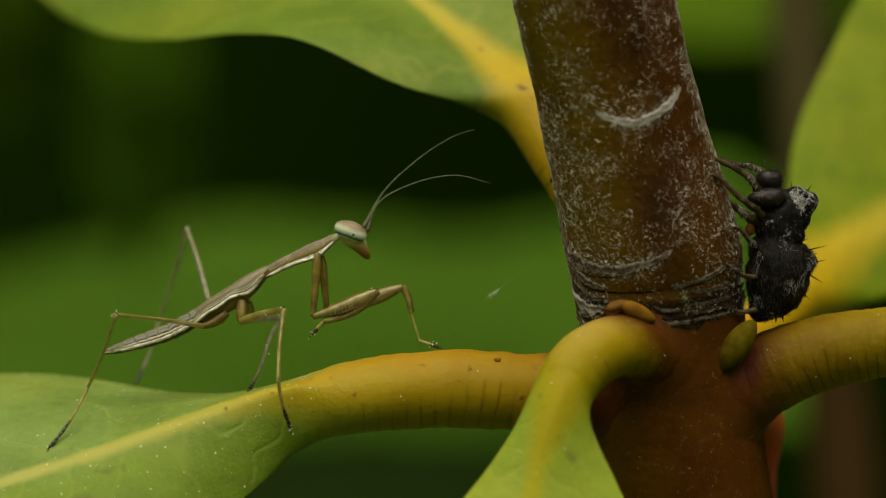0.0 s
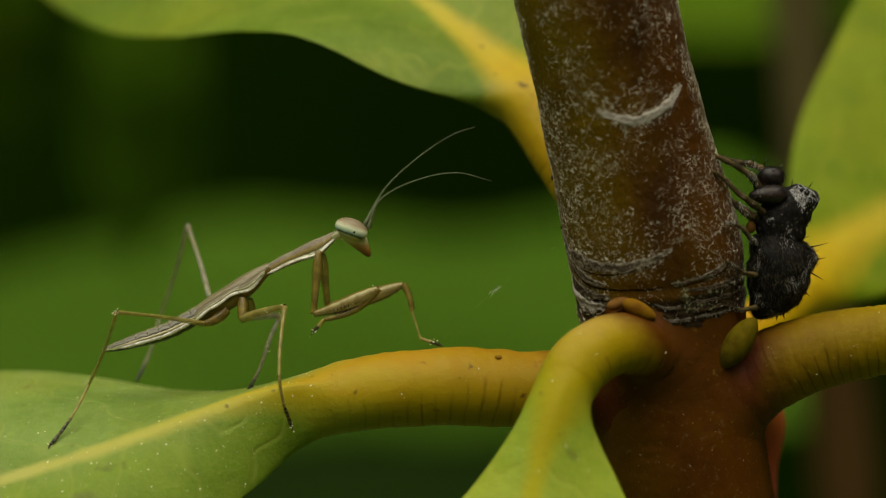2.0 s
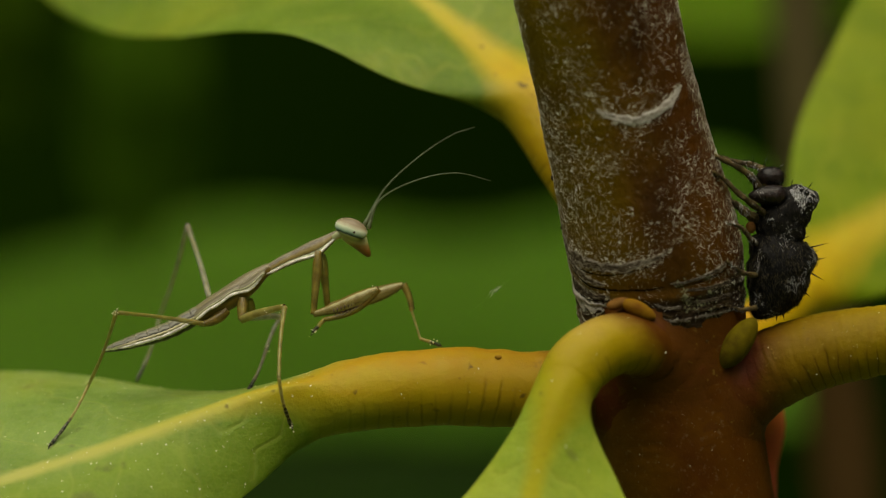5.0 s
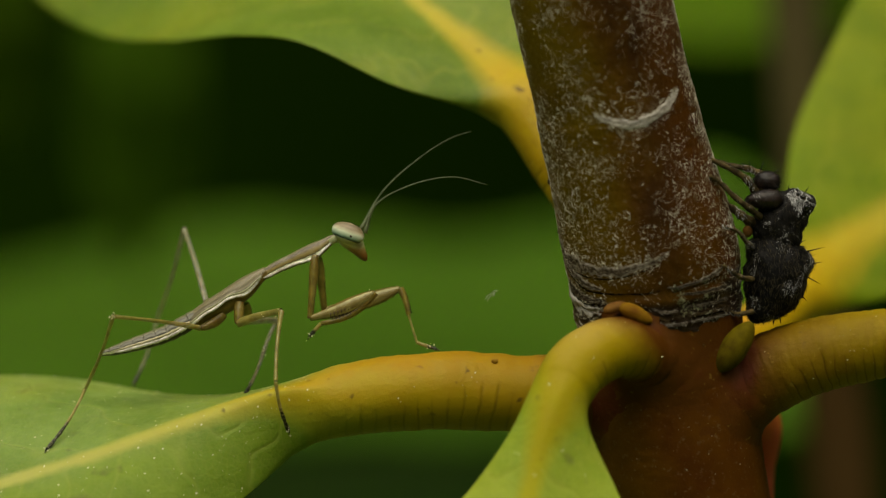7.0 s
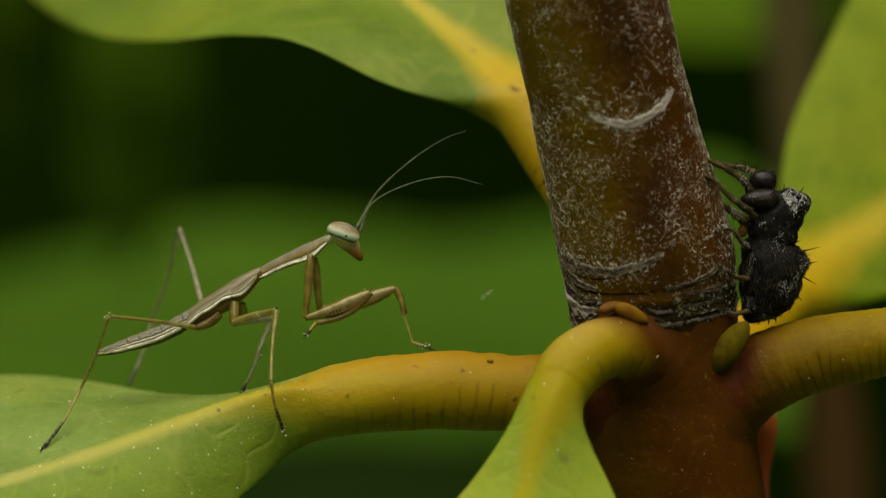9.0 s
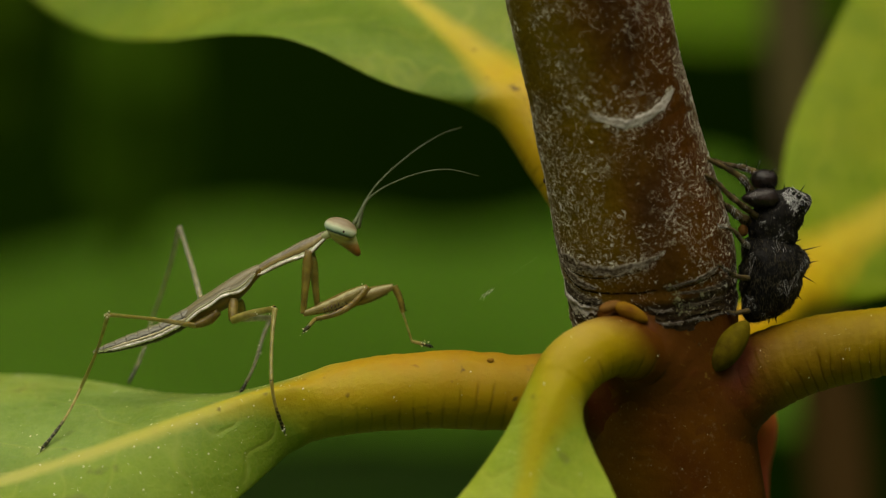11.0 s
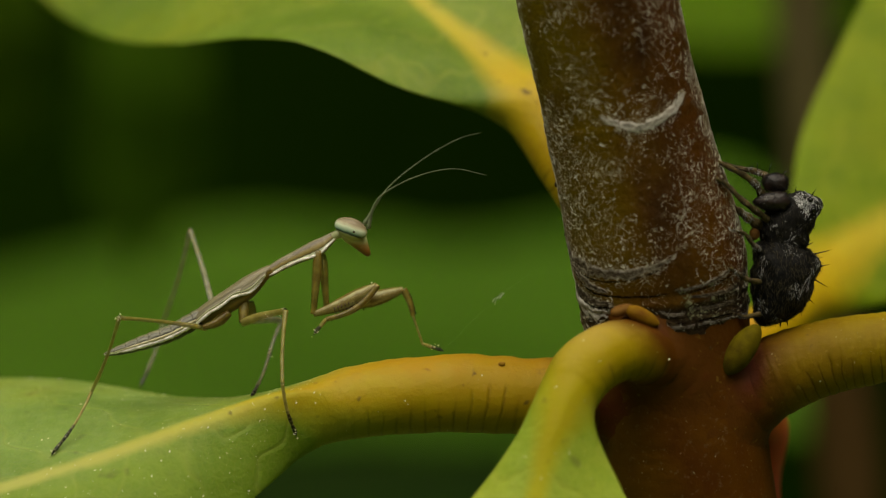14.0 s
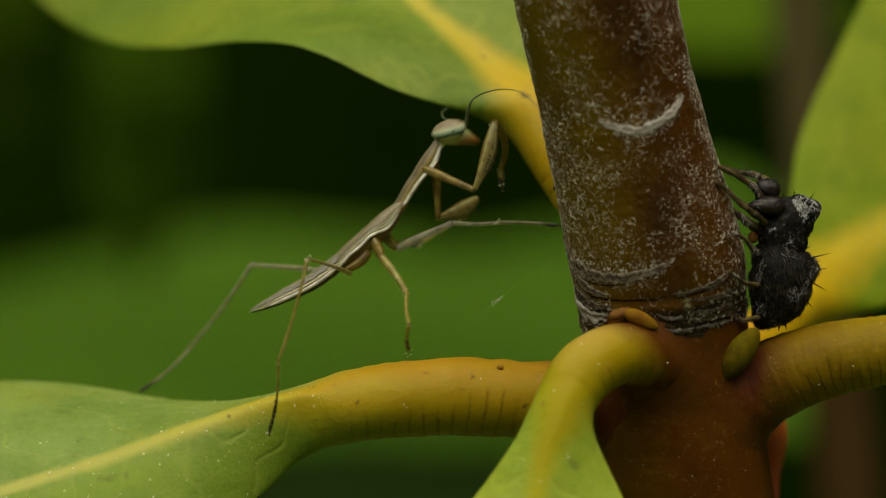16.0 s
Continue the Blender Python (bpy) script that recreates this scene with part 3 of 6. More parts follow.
def bark_at(u, v):
    """The angle and height on the bark that show at plan point (u, v)."""
    a, s = 0.0, at_height(v)
    for _ in range(14):
        p = on_stem(s, a)[0]
        k = UNIT * (1 + p.y / FAR)
        du, dv = u - 784 - p.x / k, v - 441 + p.z / k
        a = min(max(a + 0.8 * du / (150 * max(math.cos(a), 0.25)), -1.55), 1.55)
        s = min(max(s - 0.8 * dv / 1310, 0.02), 0.98)
    return a, s


def band(name, upper, lower, material, label, out=0.00005, ragged=0.25, seed=1, n=110, m=9, bits=0, bit_skin=None, bit=0.00004):
    """A raised strip of old bark between two lines in the elevation, ragged along both rims."""
    up, lo = (spline([bark_at(*p) for p in line], n) for line in (upper, lower))
    verts, uvs, run, last = [], [], 0.0, None
    r = random.Random(seed)
    scraps = []
    for i in range(n):
        t = i / (n - 1)
        tip = math.sin(math.pi * min(max(t, 0.01), 0.99)) ** 0.4
        f0 = -ragged * (noise.noise(Vector((t * 9, seed, 0))) + 0.7 * noise.noise(Vector((t * 34, seed, 1))))
        f1 = 1 + ragged * (noise.noise(Vector((t * 8, seed, 5))) + 0.7 * noise.noise(Vector((t * 31, seed, 6))))
        for j in range(m):
            g = j / (m - 1)
            f = 0.5 + (f0 + (f1 - f0) * g - 0.5) * min(1.0, 0.2 + 9.0 * min(t, 1 - t))
            a, s = up[i] * (1 - f) + lo[i] * f
            rim = 0.35 + 0.65 * abs(2 * g - 1) ** 1.5 + 0.5 * noise.noise(Vector((t * 26, g * 4, seed)))
            lift = out * tip * max(rim, 0.1) if 0 < j < m - 1 else -0.00002
            p = on_stem(s, a, lift)[0]
            verts.append(p)
            if j == m // 2:
                run += (p - last).length if last is not None else 0.0
                last = p
            uvs.append((run * 1000, g))
    for _ in range(bits):
        i, f = r.randrange(n), r.choice((0.0, 1.0)) + r.gauss(0, 0.35)
        a, s = up[i] * (1 - f) + lo[i] * f
        p, nrm, way = on_stem(s, a)
        scraps.append((p, nrm, nrm.cross(way)))
    ob = link(name, verts, grid_faces(n, m, False), material, stem, label, uvs=uvs)
    if scraps:
        flakes(scraps, bit, bit_skin or SCURF, "bark_flake", ob, "flaking bits of pale bark", 2.2, r)
    return ob


def cork_material(name, dark, mid, pale, rim):
    """Streaky old cork: uv x runs along a strip in millimetres and y across it."""
    m = Mat(name, 0.85, 0.15)
    x, y = m.uv()
    vec = m.node("Mapping", Vector=m.coord("UV"), Scale=(2.4, 5.0, 1.0)).outputs[0]
    streak = m.node("TexNoise", Vector=vec, Scale=1.6, Detail=6.0, Roughness=0.7).outputs[0]
    edge = m.math("MULTIPLY", m.math("ABSOLUTE", m.math("SUBTRACT", y, 0.5)), rim)
    tone = m.math("ADD", m.math("ADD", m.math("MULTIPLY", streak, 0.7), m.math("MULTIPLY", m.noise(3800, 5, 0.7), 0.4)), edge)
    col = m.ramp(tone, (0.42, dark), (0.58, mid), (0.80, pale))
    return m.done(col, m.math("ADD", streak, m.noise(5000, 4, 0.7)), 0.00009, 0.9)


CORK_BAND = cork_material("streaky_cork", (0.010, 0.006, 0.003), (0.085, 0.060, 0.034), (0.46, 0.42, 0.36), 0.34)
CORK_WHITE = cork_material("whitish_cork", (0.05, 0.035, 0.022), (0.44, 0.40, 0.34), (0.82, 0.79, 0.73), 0.3)
CORK_DIM = cork_material("dim_cork", (0.008, 0.005, 0.003), (0.048, 0.033, 0.016), (0.26, 0.23, 0.17), 0.25)
# near-black for bark splits and for rim shade painted as colour
CRACK_SHADE = plain("dark_crack_and_rim_shade", (0.005, 0.003, 0.002), (0.012, 0.007, 0.004), 3000, 0.9, 0.05)


def crack_shade(line, seed, wide=3.0):
    """A dark strip along a line of the bark: a split, with the shade under its rim painted in."""
    return band("bark_crack_shade", [(u, v - wide / 2) for u, v in line], [(u, v + wide / 2) for u, v in line], CRACK_SHADE, "dark strip under a rim of old bark, split and painted shade", 0.000022, 0.5, seed, 70, 5)


LICHEN = plain("grey_green_lichen", (0.10, 0.10, 0.04), (0.30, 0.30, 0.19), 3000, 0.9, 0.1)
band("leaf_scar", ((1056, 193), (1081, 199), (1106, 204), (1141, 201), (1166, 186), (1186, 169), (1203, 148)), ((1054, 199), (1080, 212), (1106, 221), (1142, 218), (1168, 204), (1192, 184), (1208, 152)),
     CORK_WHITE, "curved whitish corky leaf scar", 0.00004, 0.3, 8, bits=520, bit=0.000042)
band("bark_ring", ((991, 398), (1003, 426), (1022, 446), (1050, 459), (1090, 465), (1130, 460), (1165, 450), (1190, 438)), ((988, 414), (999, 446), (1018, 467), (1048, 480), (1085, 484), (1130, 474), (1165, 461), (1190, 441)),
     CORK_BAND, "ragged grey band of old bud scales", 0.00003, 0.5, 1, bits=330, bit=0.000042)
crack_shade(((990, 420), (1001, 449), (1018, 470), (1048, 483), (1085, 487), (1130, 478), (1165, 465)), 31)
crack_shade(((1008, 462), (1020, 484), (1042, 505), (1072, 512), (1110, 514), (1150, 512), (1186, 506)), 32, 5)
crack_shade(((1187, 508), (1200, 509), (1240, 498), (1264, 489), (1288, 474)), 33)
crack_shade(((1014, 500), (1026, 519), (1046, 531), (1080, 532)), 34, 4)
crack_shade(((1150, 555), (1190, 561), (1230, 555), (1265, 548), (1292, 541)), 35, 4)
crack_shade(((1160, 548), (1180, 552), (1206, 550), (1240, 541), (1285, 532)), 36)
band("bark_ring", ((1008, 452), (1022, 470), (1045, 490), (1072, 502)), ((1007, 458), (1020, 480), (1042, 501), (1070, 508)), CORK_BAND, "ragged grey band of old bud scales", 0.00005, 0.3, 2, 70, bits=150, bit=0.000046)
band("bark_ring", ((1012, 482), (1024, 500), (1046, 516), (1080, 522)), ((1013, 495), (1026, 516), (1046, 528), (1080, 528)), CORK_DIM, "dark flaking cork at the foot of the shoot", 0.00006, 0.35, 11, 70, bits=190, bit=0.00005)
band("bark_ring", ((1013, 497), (1022, 515), (1040, 531), (1076, 539)), ((1018, 520), (1028, 541), (1048, 551), (1076, 549)), CORK_WHITE, "whitish flaking cork at the foot of the shoot", 0.00009, 0.4, 3, 70, bits=420, bit=0.000055)
band("bark_ring", ((1186, 500), (1200, 500), (1240, 489), (1262, 478), (1285, 460)), ((1187, 503), (1200, 505), (1240, 494), (1264, 485), (1288, 470)), CORK_BAND, "cracked edge of an old bud scale", 0.00005, 0.35, 4, 70, bits=50)
band("bark_ring", ((1160, 538), (1180, 543), (1206, 541)), ((1160, 542), (1180, 548), (1206, 546)), CORK_BAND, "thin cracked bark ring", 0.00006, 0.35, 5, 50, bits=16)
band("bark_ring", ((1210, 512), (1240, 508), (1275, 500), (1295, 490)), ((1210, 516), (1240, 514), (1275, 508), (1296, 498)), CORK_DIM, "thin cracked bark ring", 0.00007, 0.35, 9, 50, bits=24)
band("bark_ring", ((1212, 532), (1245, 530), (1280, 522), (1298, 514)), ((1212, 536), (1245, 536), (1280, 529), (1299, 520)), CORK_DIM, "thin cracked bark ring", 0.00007, 0.35, 10, 50, bits=24)
band("bark_ring", ((1150, 560), (1190, 566), (1230, 560), (1265, 553), (1292, 546)), ((1150, 563), (1190, 571), (1230, 565), (1265, 557), (1293, 549)), CORK_BAND, "thin pale ring at the foot of the shoot", 0.00006, 0.35, 6, 80, bits=50)
r = random.Random(21)
patch = []
for u0, v0, u1, v1, w, count in ((1206, 500, 1222, 552, 9, 150), (1252, 484, 1262, 524, 6, 70), (1234, 528, 1262, 545, 7, 50), (1030, 500, 1050, 520, 8, 50)):
    for _ in range(count):
        t = r.random()
        p, nrm, way = on_stem(*reversed(bark_at(u0 + (u1 - u0) * t + r.gauss(0, w * 0.6), v0 + (v1 - v0) * t + r.gauss(0, 4))))
        patch.append((p, nrm, way))
flakes(patch, 0.00007, LICHEN, "lichen", stem, "pale grey-green crust of lichen", 1.5, r)


def bud(material, middle, radii, lean, label):
    def form(p, q):
        p = Vector((p.x * (1 - 0.14 * q.z), p.y * (1 - 0.14 * q.z), p.z))
        return E(*middle) + Matrix.Rotation(radians(lean), 3, "Y") @ p
    v, f = blob_points([r * UNIT for r in radii], 4, 0.03, 1.5, lean, form)
    return link("bud", v, f, material, stem, label)


bud(BUD_ORANGE, (1131, 548, -3.9), (14, 13, 32), 116, "small orange bud on the crook of a stalk")
bud(BUD_RED, (1094, 537, -3.8), (10, 12, 21), 70, "small reddish brown bud scale")
bud(BUD_GREEN, (1306, 606, -2.2), (25, 25, 52), 36, "plump olive green bud in the leaf axil")


def wrinkle(amount, count, seed):
    def f(s, a):
        under = 0.5 - 0.5 * math.cos(a - 0.0)
        c = Vector((math.cos(a) * 0.8, math.sin(a) * 0.8, s * count + seed))
        return 1 + amount * noise.noise(c) + 0.5 * amount * noise.noise(Vector((math.cos(a), math.sin(a), s * count * 2.7 + seed))) + 0.02 * noise.noise(Vector((math.cos(a), math.sin(a), s * 5 + seed)))
    return f


FOOT = ((0.0, (0.26, 0.15, 0.006)), (0.25, (0.34, 0.22, 0.007)), (0.48, (0.40, 0.30, 0.010)), (0.58, (0.40, 0.34, 0.018)), (0.70, (0.40, 0.39, 0.07)), (1.0, (0.41, 0.42, 0.11)))
FOOT_FRONT = ((0.0, (0.32, 0.18, 0.006)), (0.30, (0.36, 0.27, 0.008)), (0.50, (0.35, 0.325, 0.010)), (0.65, (0.37, 0.37, 0.018)), (1.0, (0.45, 0.43, 0.05)))
# greens for the near half, where the lack of sheen is painted in
SHADE_SIDE_GREEN = ((0.19, 0.295, 0.013), (0.115, 0.205, 0.006))
FOOT_BACK = ((0.0, (0.52, 0.31, 0.010)), (0.30, (0.56, 0.37, 0.014)), (0.50, (0.54, 0.39, 0.018)), (0.65, (0.47, 0.38, 0.03)), (1.0, (0.46, 0.43, 0.07)))
SKIN_LEFT = whole_leaf_material("leaf_left_skin", 15.5, (0.205, 0.31, 0.072), (0.125, 0.215, 0.034), (0.40, 0.42, 0.10), (0.40, 0.26, 0.006), 0.33, 0.60, 3.2, FOOT, near=SHADE_SIDE_GREEN, spec=0.2)
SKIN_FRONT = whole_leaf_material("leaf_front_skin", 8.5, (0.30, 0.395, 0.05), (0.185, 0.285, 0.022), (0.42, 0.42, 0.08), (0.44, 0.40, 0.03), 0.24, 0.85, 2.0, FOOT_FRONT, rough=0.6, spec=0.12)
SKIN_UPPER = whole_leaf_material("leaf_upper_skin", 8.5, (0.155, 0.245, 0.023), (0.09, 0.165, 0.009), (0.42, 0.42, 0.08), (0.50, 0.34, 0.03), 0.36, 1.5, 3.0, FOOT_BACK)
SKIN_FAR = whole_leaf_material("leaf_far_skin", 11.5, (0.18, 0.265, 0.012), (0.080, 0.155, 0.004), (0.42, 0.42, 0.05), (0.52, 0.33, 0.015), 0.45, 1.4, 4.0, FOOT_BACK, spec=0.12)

LEFT_STALK = ((1190, 712, 0.5, 92), (1120, 696, 0.3, 78), (1045, 689, 0.1, 70), (940, 690, -0.2, 68), (820, 684, -0.6, 69), (700, 689, -0.9, 67), (620, 700, -1.1, 63), (560, 715, -1.3, 60))
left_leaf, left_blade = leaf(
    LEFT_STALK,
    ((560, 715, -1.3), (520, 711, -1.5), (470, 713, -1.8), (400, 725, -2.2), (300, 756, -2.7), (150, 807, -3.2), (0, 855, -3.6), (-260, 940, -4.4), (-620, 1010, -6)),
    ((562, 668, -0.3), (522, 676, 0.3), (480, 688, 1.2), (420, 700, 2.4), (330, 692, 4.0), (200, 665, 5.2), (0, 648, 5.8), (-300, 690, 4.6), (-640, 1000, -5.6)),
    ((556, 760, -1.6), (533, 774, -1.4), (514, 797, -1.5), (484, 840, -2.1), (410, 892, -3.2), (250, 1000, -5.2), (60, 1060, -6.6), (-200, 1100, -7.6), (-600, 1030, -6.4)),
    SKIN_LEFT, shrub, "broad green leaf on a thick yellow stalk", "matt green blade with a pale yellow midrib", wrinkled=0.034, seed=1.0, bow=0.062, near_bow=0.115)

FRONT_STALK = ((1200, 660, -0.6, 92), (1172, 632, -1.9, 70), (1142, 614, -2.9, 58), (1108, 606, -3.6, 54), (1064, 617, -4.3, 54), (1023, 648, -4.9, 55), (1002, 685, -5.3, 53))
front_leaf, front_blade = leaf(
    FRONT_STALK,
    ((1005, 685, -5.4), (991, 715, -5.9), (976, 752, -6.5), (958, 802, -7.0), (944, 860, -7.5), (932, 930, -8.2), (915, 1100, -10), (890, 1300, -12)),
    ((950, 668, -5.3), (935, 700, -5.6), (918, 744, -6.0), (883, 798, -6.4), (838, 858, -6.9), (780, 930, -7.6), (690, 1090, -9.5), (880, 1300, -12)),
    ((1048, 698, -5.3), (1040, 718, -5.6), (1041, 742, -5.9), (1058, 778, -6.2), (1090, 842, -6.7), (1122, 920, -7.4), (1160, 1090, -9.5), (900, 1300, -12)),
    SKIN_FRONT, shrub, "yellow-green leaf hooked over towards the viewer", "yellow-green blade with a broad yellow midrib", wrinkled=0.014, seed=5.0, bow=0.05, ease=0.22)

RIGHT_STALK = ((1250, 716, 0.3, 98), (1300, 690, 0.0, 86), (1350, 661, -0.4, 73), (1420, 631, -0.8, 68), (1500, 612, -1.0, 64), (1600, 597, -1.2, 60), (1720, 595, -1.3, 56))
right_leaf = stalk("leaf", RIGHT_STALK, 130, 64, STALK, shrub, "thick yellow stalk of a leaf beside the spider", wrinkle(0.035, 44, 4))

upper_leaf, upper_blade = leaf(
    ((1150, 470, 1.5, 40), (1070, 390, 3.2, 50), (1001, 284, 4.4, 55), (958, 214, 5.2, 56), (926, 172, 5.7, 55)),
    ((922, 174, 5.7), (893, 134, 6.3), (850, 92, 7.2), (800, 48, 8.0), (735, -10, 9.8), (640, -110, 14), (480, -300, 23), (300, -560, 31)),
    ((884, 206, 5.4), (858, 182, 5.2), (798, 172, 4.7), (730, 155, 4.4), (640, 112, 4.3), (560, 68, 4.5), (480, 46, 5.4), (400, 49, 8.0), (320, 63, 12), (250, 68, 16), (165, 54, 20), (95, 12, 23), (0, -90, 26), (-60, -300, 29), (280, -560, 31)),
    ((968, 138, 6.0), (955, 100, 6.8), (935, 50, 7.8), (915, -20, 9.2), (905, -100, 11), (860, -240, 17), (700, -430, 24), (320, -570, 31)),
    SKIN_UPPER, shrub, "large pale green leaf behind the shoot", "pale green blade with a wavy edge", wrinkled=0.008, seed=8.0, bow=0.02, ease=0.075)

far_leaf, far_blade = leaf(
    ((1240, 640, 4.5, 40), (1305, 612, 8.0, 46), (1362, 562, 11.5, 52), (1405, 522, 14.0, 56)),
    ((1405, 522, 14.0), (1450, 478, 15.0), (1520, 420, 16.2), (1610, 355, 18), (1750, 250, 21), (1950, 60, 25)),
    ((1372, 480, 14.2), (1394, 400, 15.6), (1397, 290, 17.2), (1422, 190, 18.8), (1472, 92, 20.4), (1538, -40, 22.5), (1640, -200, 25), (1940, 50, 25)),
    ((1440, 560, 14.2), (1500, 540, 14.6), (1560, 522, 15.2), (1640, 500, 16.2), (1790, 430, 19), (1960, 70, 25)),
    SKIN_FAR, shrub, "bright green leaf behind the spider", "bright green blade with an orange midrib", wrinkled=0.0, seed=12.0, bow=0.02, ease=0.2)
red_leaf = stalk("leaf", ((1230, 690, 3.5, 46), (1300, 700, 5.2, 48), (1344, 742, 6.6, 47), (1342, 830, 7.4, 35), (1344, 930, 8.0, 32)),
      60, 36, STALK_RED, shrub, "reddish stalk of a hidden leaf")


def limb(nodes, n, shrink):
    rows = spline(nodes, n)
    return [tuple(E(u, v, d)) for u, v, d, r in rows], [r * UNIT - shrink for u, v, d, r in rows]


stem_bit = [(u, v, (v - 600) * TILT, r) for u, v, r in AXIS[6:]]
node = fillet_node([limb(stem_bit, 6, 0.00003), limb(LEFT_STALK[:4], 6, 0.00003), limb(FRONT_STALK[:5], 8, 0.00003), limb(RIGHT_STALK[:4], 6, 0.00003)],
            tuple(E(985, 830) + Vector((0, -0.0068, 0))), tuple(E(1430, 540) + Vector((0, 0.0052, 0))), 0.00011, 0.0006, NODE, stem, "reddish brown swollen joint where the stalks meet")


def mark_reach(ob):
    """Stores how far each point of a skin stands off the stem."""
    base = np.array(base_of(ob))
    pts = np.array([tuple(v.co) for v in ob.data.vertices]) + base
    axis, rad = np.array([tuple(p) for p in stem_path]), np.array(STEM_R)
    best = np.full(len(pts), 1e9)
    for p, r in zip(axis[::3], rad[::3]):
        best = np.minimum(best, np.linalg.norm(pts - p, axis=1) - r)
    ob.data.attributes.new("reach", "FLOAT", "POINT").data.foreach_set("value", best.astype(np.float32))


def specks(parent, source, count, size, keep, seed, name="pollen", label="scattered grains of pale pollen dust"):
    """Grains of dust on the upper face of a blade or stalk."""
    r = random.Random(seed)
    base = base_of(parent)
    polys = [p for p in source.data.polygons if keep(p.center + base, p.normal)]
    places = []
    for _ in range(count):
        p = polys[r.randrange(len(polys))]
        corners = [source.data.vertices[i].co for i in p.vertices]
        q = corners[0].lerp(corners[1], r.random()).lerp(corners[2], r.random() * 0.7) + base
        places.append((q, p.normal.copy(), p.normal.orthogonal().normalized()))
    return flakes(places, size, SPECK, name, source, label, 1.0, r)


for skin in (node, left_leaf, left_blade, front_leaf, front_blade, right_leaf, upper_leaf, upper_blade, far_leaf, far_blade, red_leaf):
    mark_reach(skin)
SPECK = plain("pollen_grain", (0.60, 0.56, 0.28), (0.85, 0.84, 0.70), 5000, 0.7, 0.2)
in_view = lambda p, n: n.y < 0.2 and abs(p.x) < 0.0185 and abs(p.z) < 0.0105
specks(shrub, left_blade, 380, 0.000058, lambda p, n: in_view(p, n) and n.z > 0, 3)
specks(shrub, front_blade, 20, 0.00005, in_view, 4)
specks(shrub, left_leaf, 50, 0.000045, in_view, 5)
specks(shrub, right_leaf, 30, 0.000045, in_view, 6)
specks(shrub, front_leaf, 24, 0.00006, in_view, 7)


def blemish(u, v, d, wide, high, parent, label):
    vv, ff = blob_points((wide * UNIT, 2.2 * UNIT, high * UNIT), 3, 0.25, 2.5, u)
    link("blemish", [E(u, v, d) + p for p in vv], ff, BLEMISH, parent, label)


BLEMISH = plain("dark_blemish", (0.20, 0.085, 0.010), (0.30, 0.16, 0.015), 2500, 0.6, 0.15)
SPUR = plain("dark_spur", (0.03, 0.02, 0.012), (0.10, 0.07, 0.05), 4000, 0.8, 0.1)
blemish(1465, 574, -1.75, 9, 6, right_leaf, "small reddish brown blemish")
blemish(882, 632, -1.45, 6, 4, left_leaf, "small reddish brown blemish")
for u, v, d in ((977, 314, -1.5), (995, 402, -1.1), (1004, 428, -1.1)):
    vv, ff = blob_points((4 * UNIT, 5 * UNIT, 5 * UNIT), 3, 0.6, 2.5, v)
    link("spur", [E(u + 2.5, v, d) + p for p in vv], ff, SPUR, stem, "tiny dark spur on the bark")


# ---- the distance ----
GREEN_A = leaf_material("far_leaf_green", (0.051, 0.117, 0.009), (0.030, 0.077, 0.0045), (0.055, 0.115, 0.008), 0.03, patch=22.0)
GREEN_B = leaf_material("far_leaf_bright", (0.065, 0.13, 0.006), (0.05, 0.10, 0.004), (0.075, 0.125, 0.006), 0.03, patch=40.0)
GREEN_C = leaf_material("far_leaf_dark", (0.066, 0.142, 0.007), (0.046, 0.105, 0.005), (0.06, 0.13, 0.006), 0.03, patch=30.0)
# a darkened copy of the far leaf green, holding the shade as colour
GREEN_D = leaf_material("far_leaf_painted_shade", (0.0075, 0.021, 0.0015), (0.006, 0.017, 0.001), (0.009, 0.021, 0.0015), 0.03)
# deep shade is put into this near-black green
DUSK = plain("shade_painted_foliage", (0.0046, 0.0138, 0.0007), (0.0078, 0.0215, 0.0010), 30, 1.0, 0.0, 0.002)
# unseen ground, its green raised to bounce light onto the undersides
BOUNCE_GROUND = plain("green_bounce_ground", (0.05, 0.075, 0.015), (0.10, 0.14, 0.035), 25, 0.9, 0.1, 0.004)


def old_bark_material():
    """Bark that is paler grey above, with top light put into the colour, and reddish brown further down."""
    m = Mat("old_bark", 0.9, 0.03)
    z = m.node("SeparateXYZ", i0=m.coord()).outputs[2]
    up = m.math("ADD", z, m.math("MULTIPLY", m.math("SUBTRACT", m.noise(120, 4), 0.5), 0.008))
    grey = m.mix(m.noise(140, 5, 0.6), (0.066, 0.054, 0.020), (0.115, 0.095, 0.042))
    red = m.mix(m.noise(140, 5, 0.6), (0.044, 0.024, 0.007), (0.076, 0.044, 0.015))
    col = m.mix(m.node("MapRange", i0=up, i1=-0.006, i2=0.004, i3=0.0, i4=1.0).outputs[0], red, grey)
    return m.done(col, m.noise(300, 4), 0.0003, 0.6)


OLD_BARK = old_bark_material()


def far_foliage(mid, one, two, material, label):
    ob = blade("shrub_leaf", mid, one, two, 30, 10, material, None, "", thick=0.0004, bow=0.06, wave=0.001, seed=mid[0][0])
    rows = spline(mid, 24)
    link("midrib", *swept([E(*p) for p in rows], [0.0009 * (1 - 0.03 * i) for i in range(24)], 10)[:2], material, ob)
    return tagged(ob, label, "leaf", "leaves of the shrub behind")


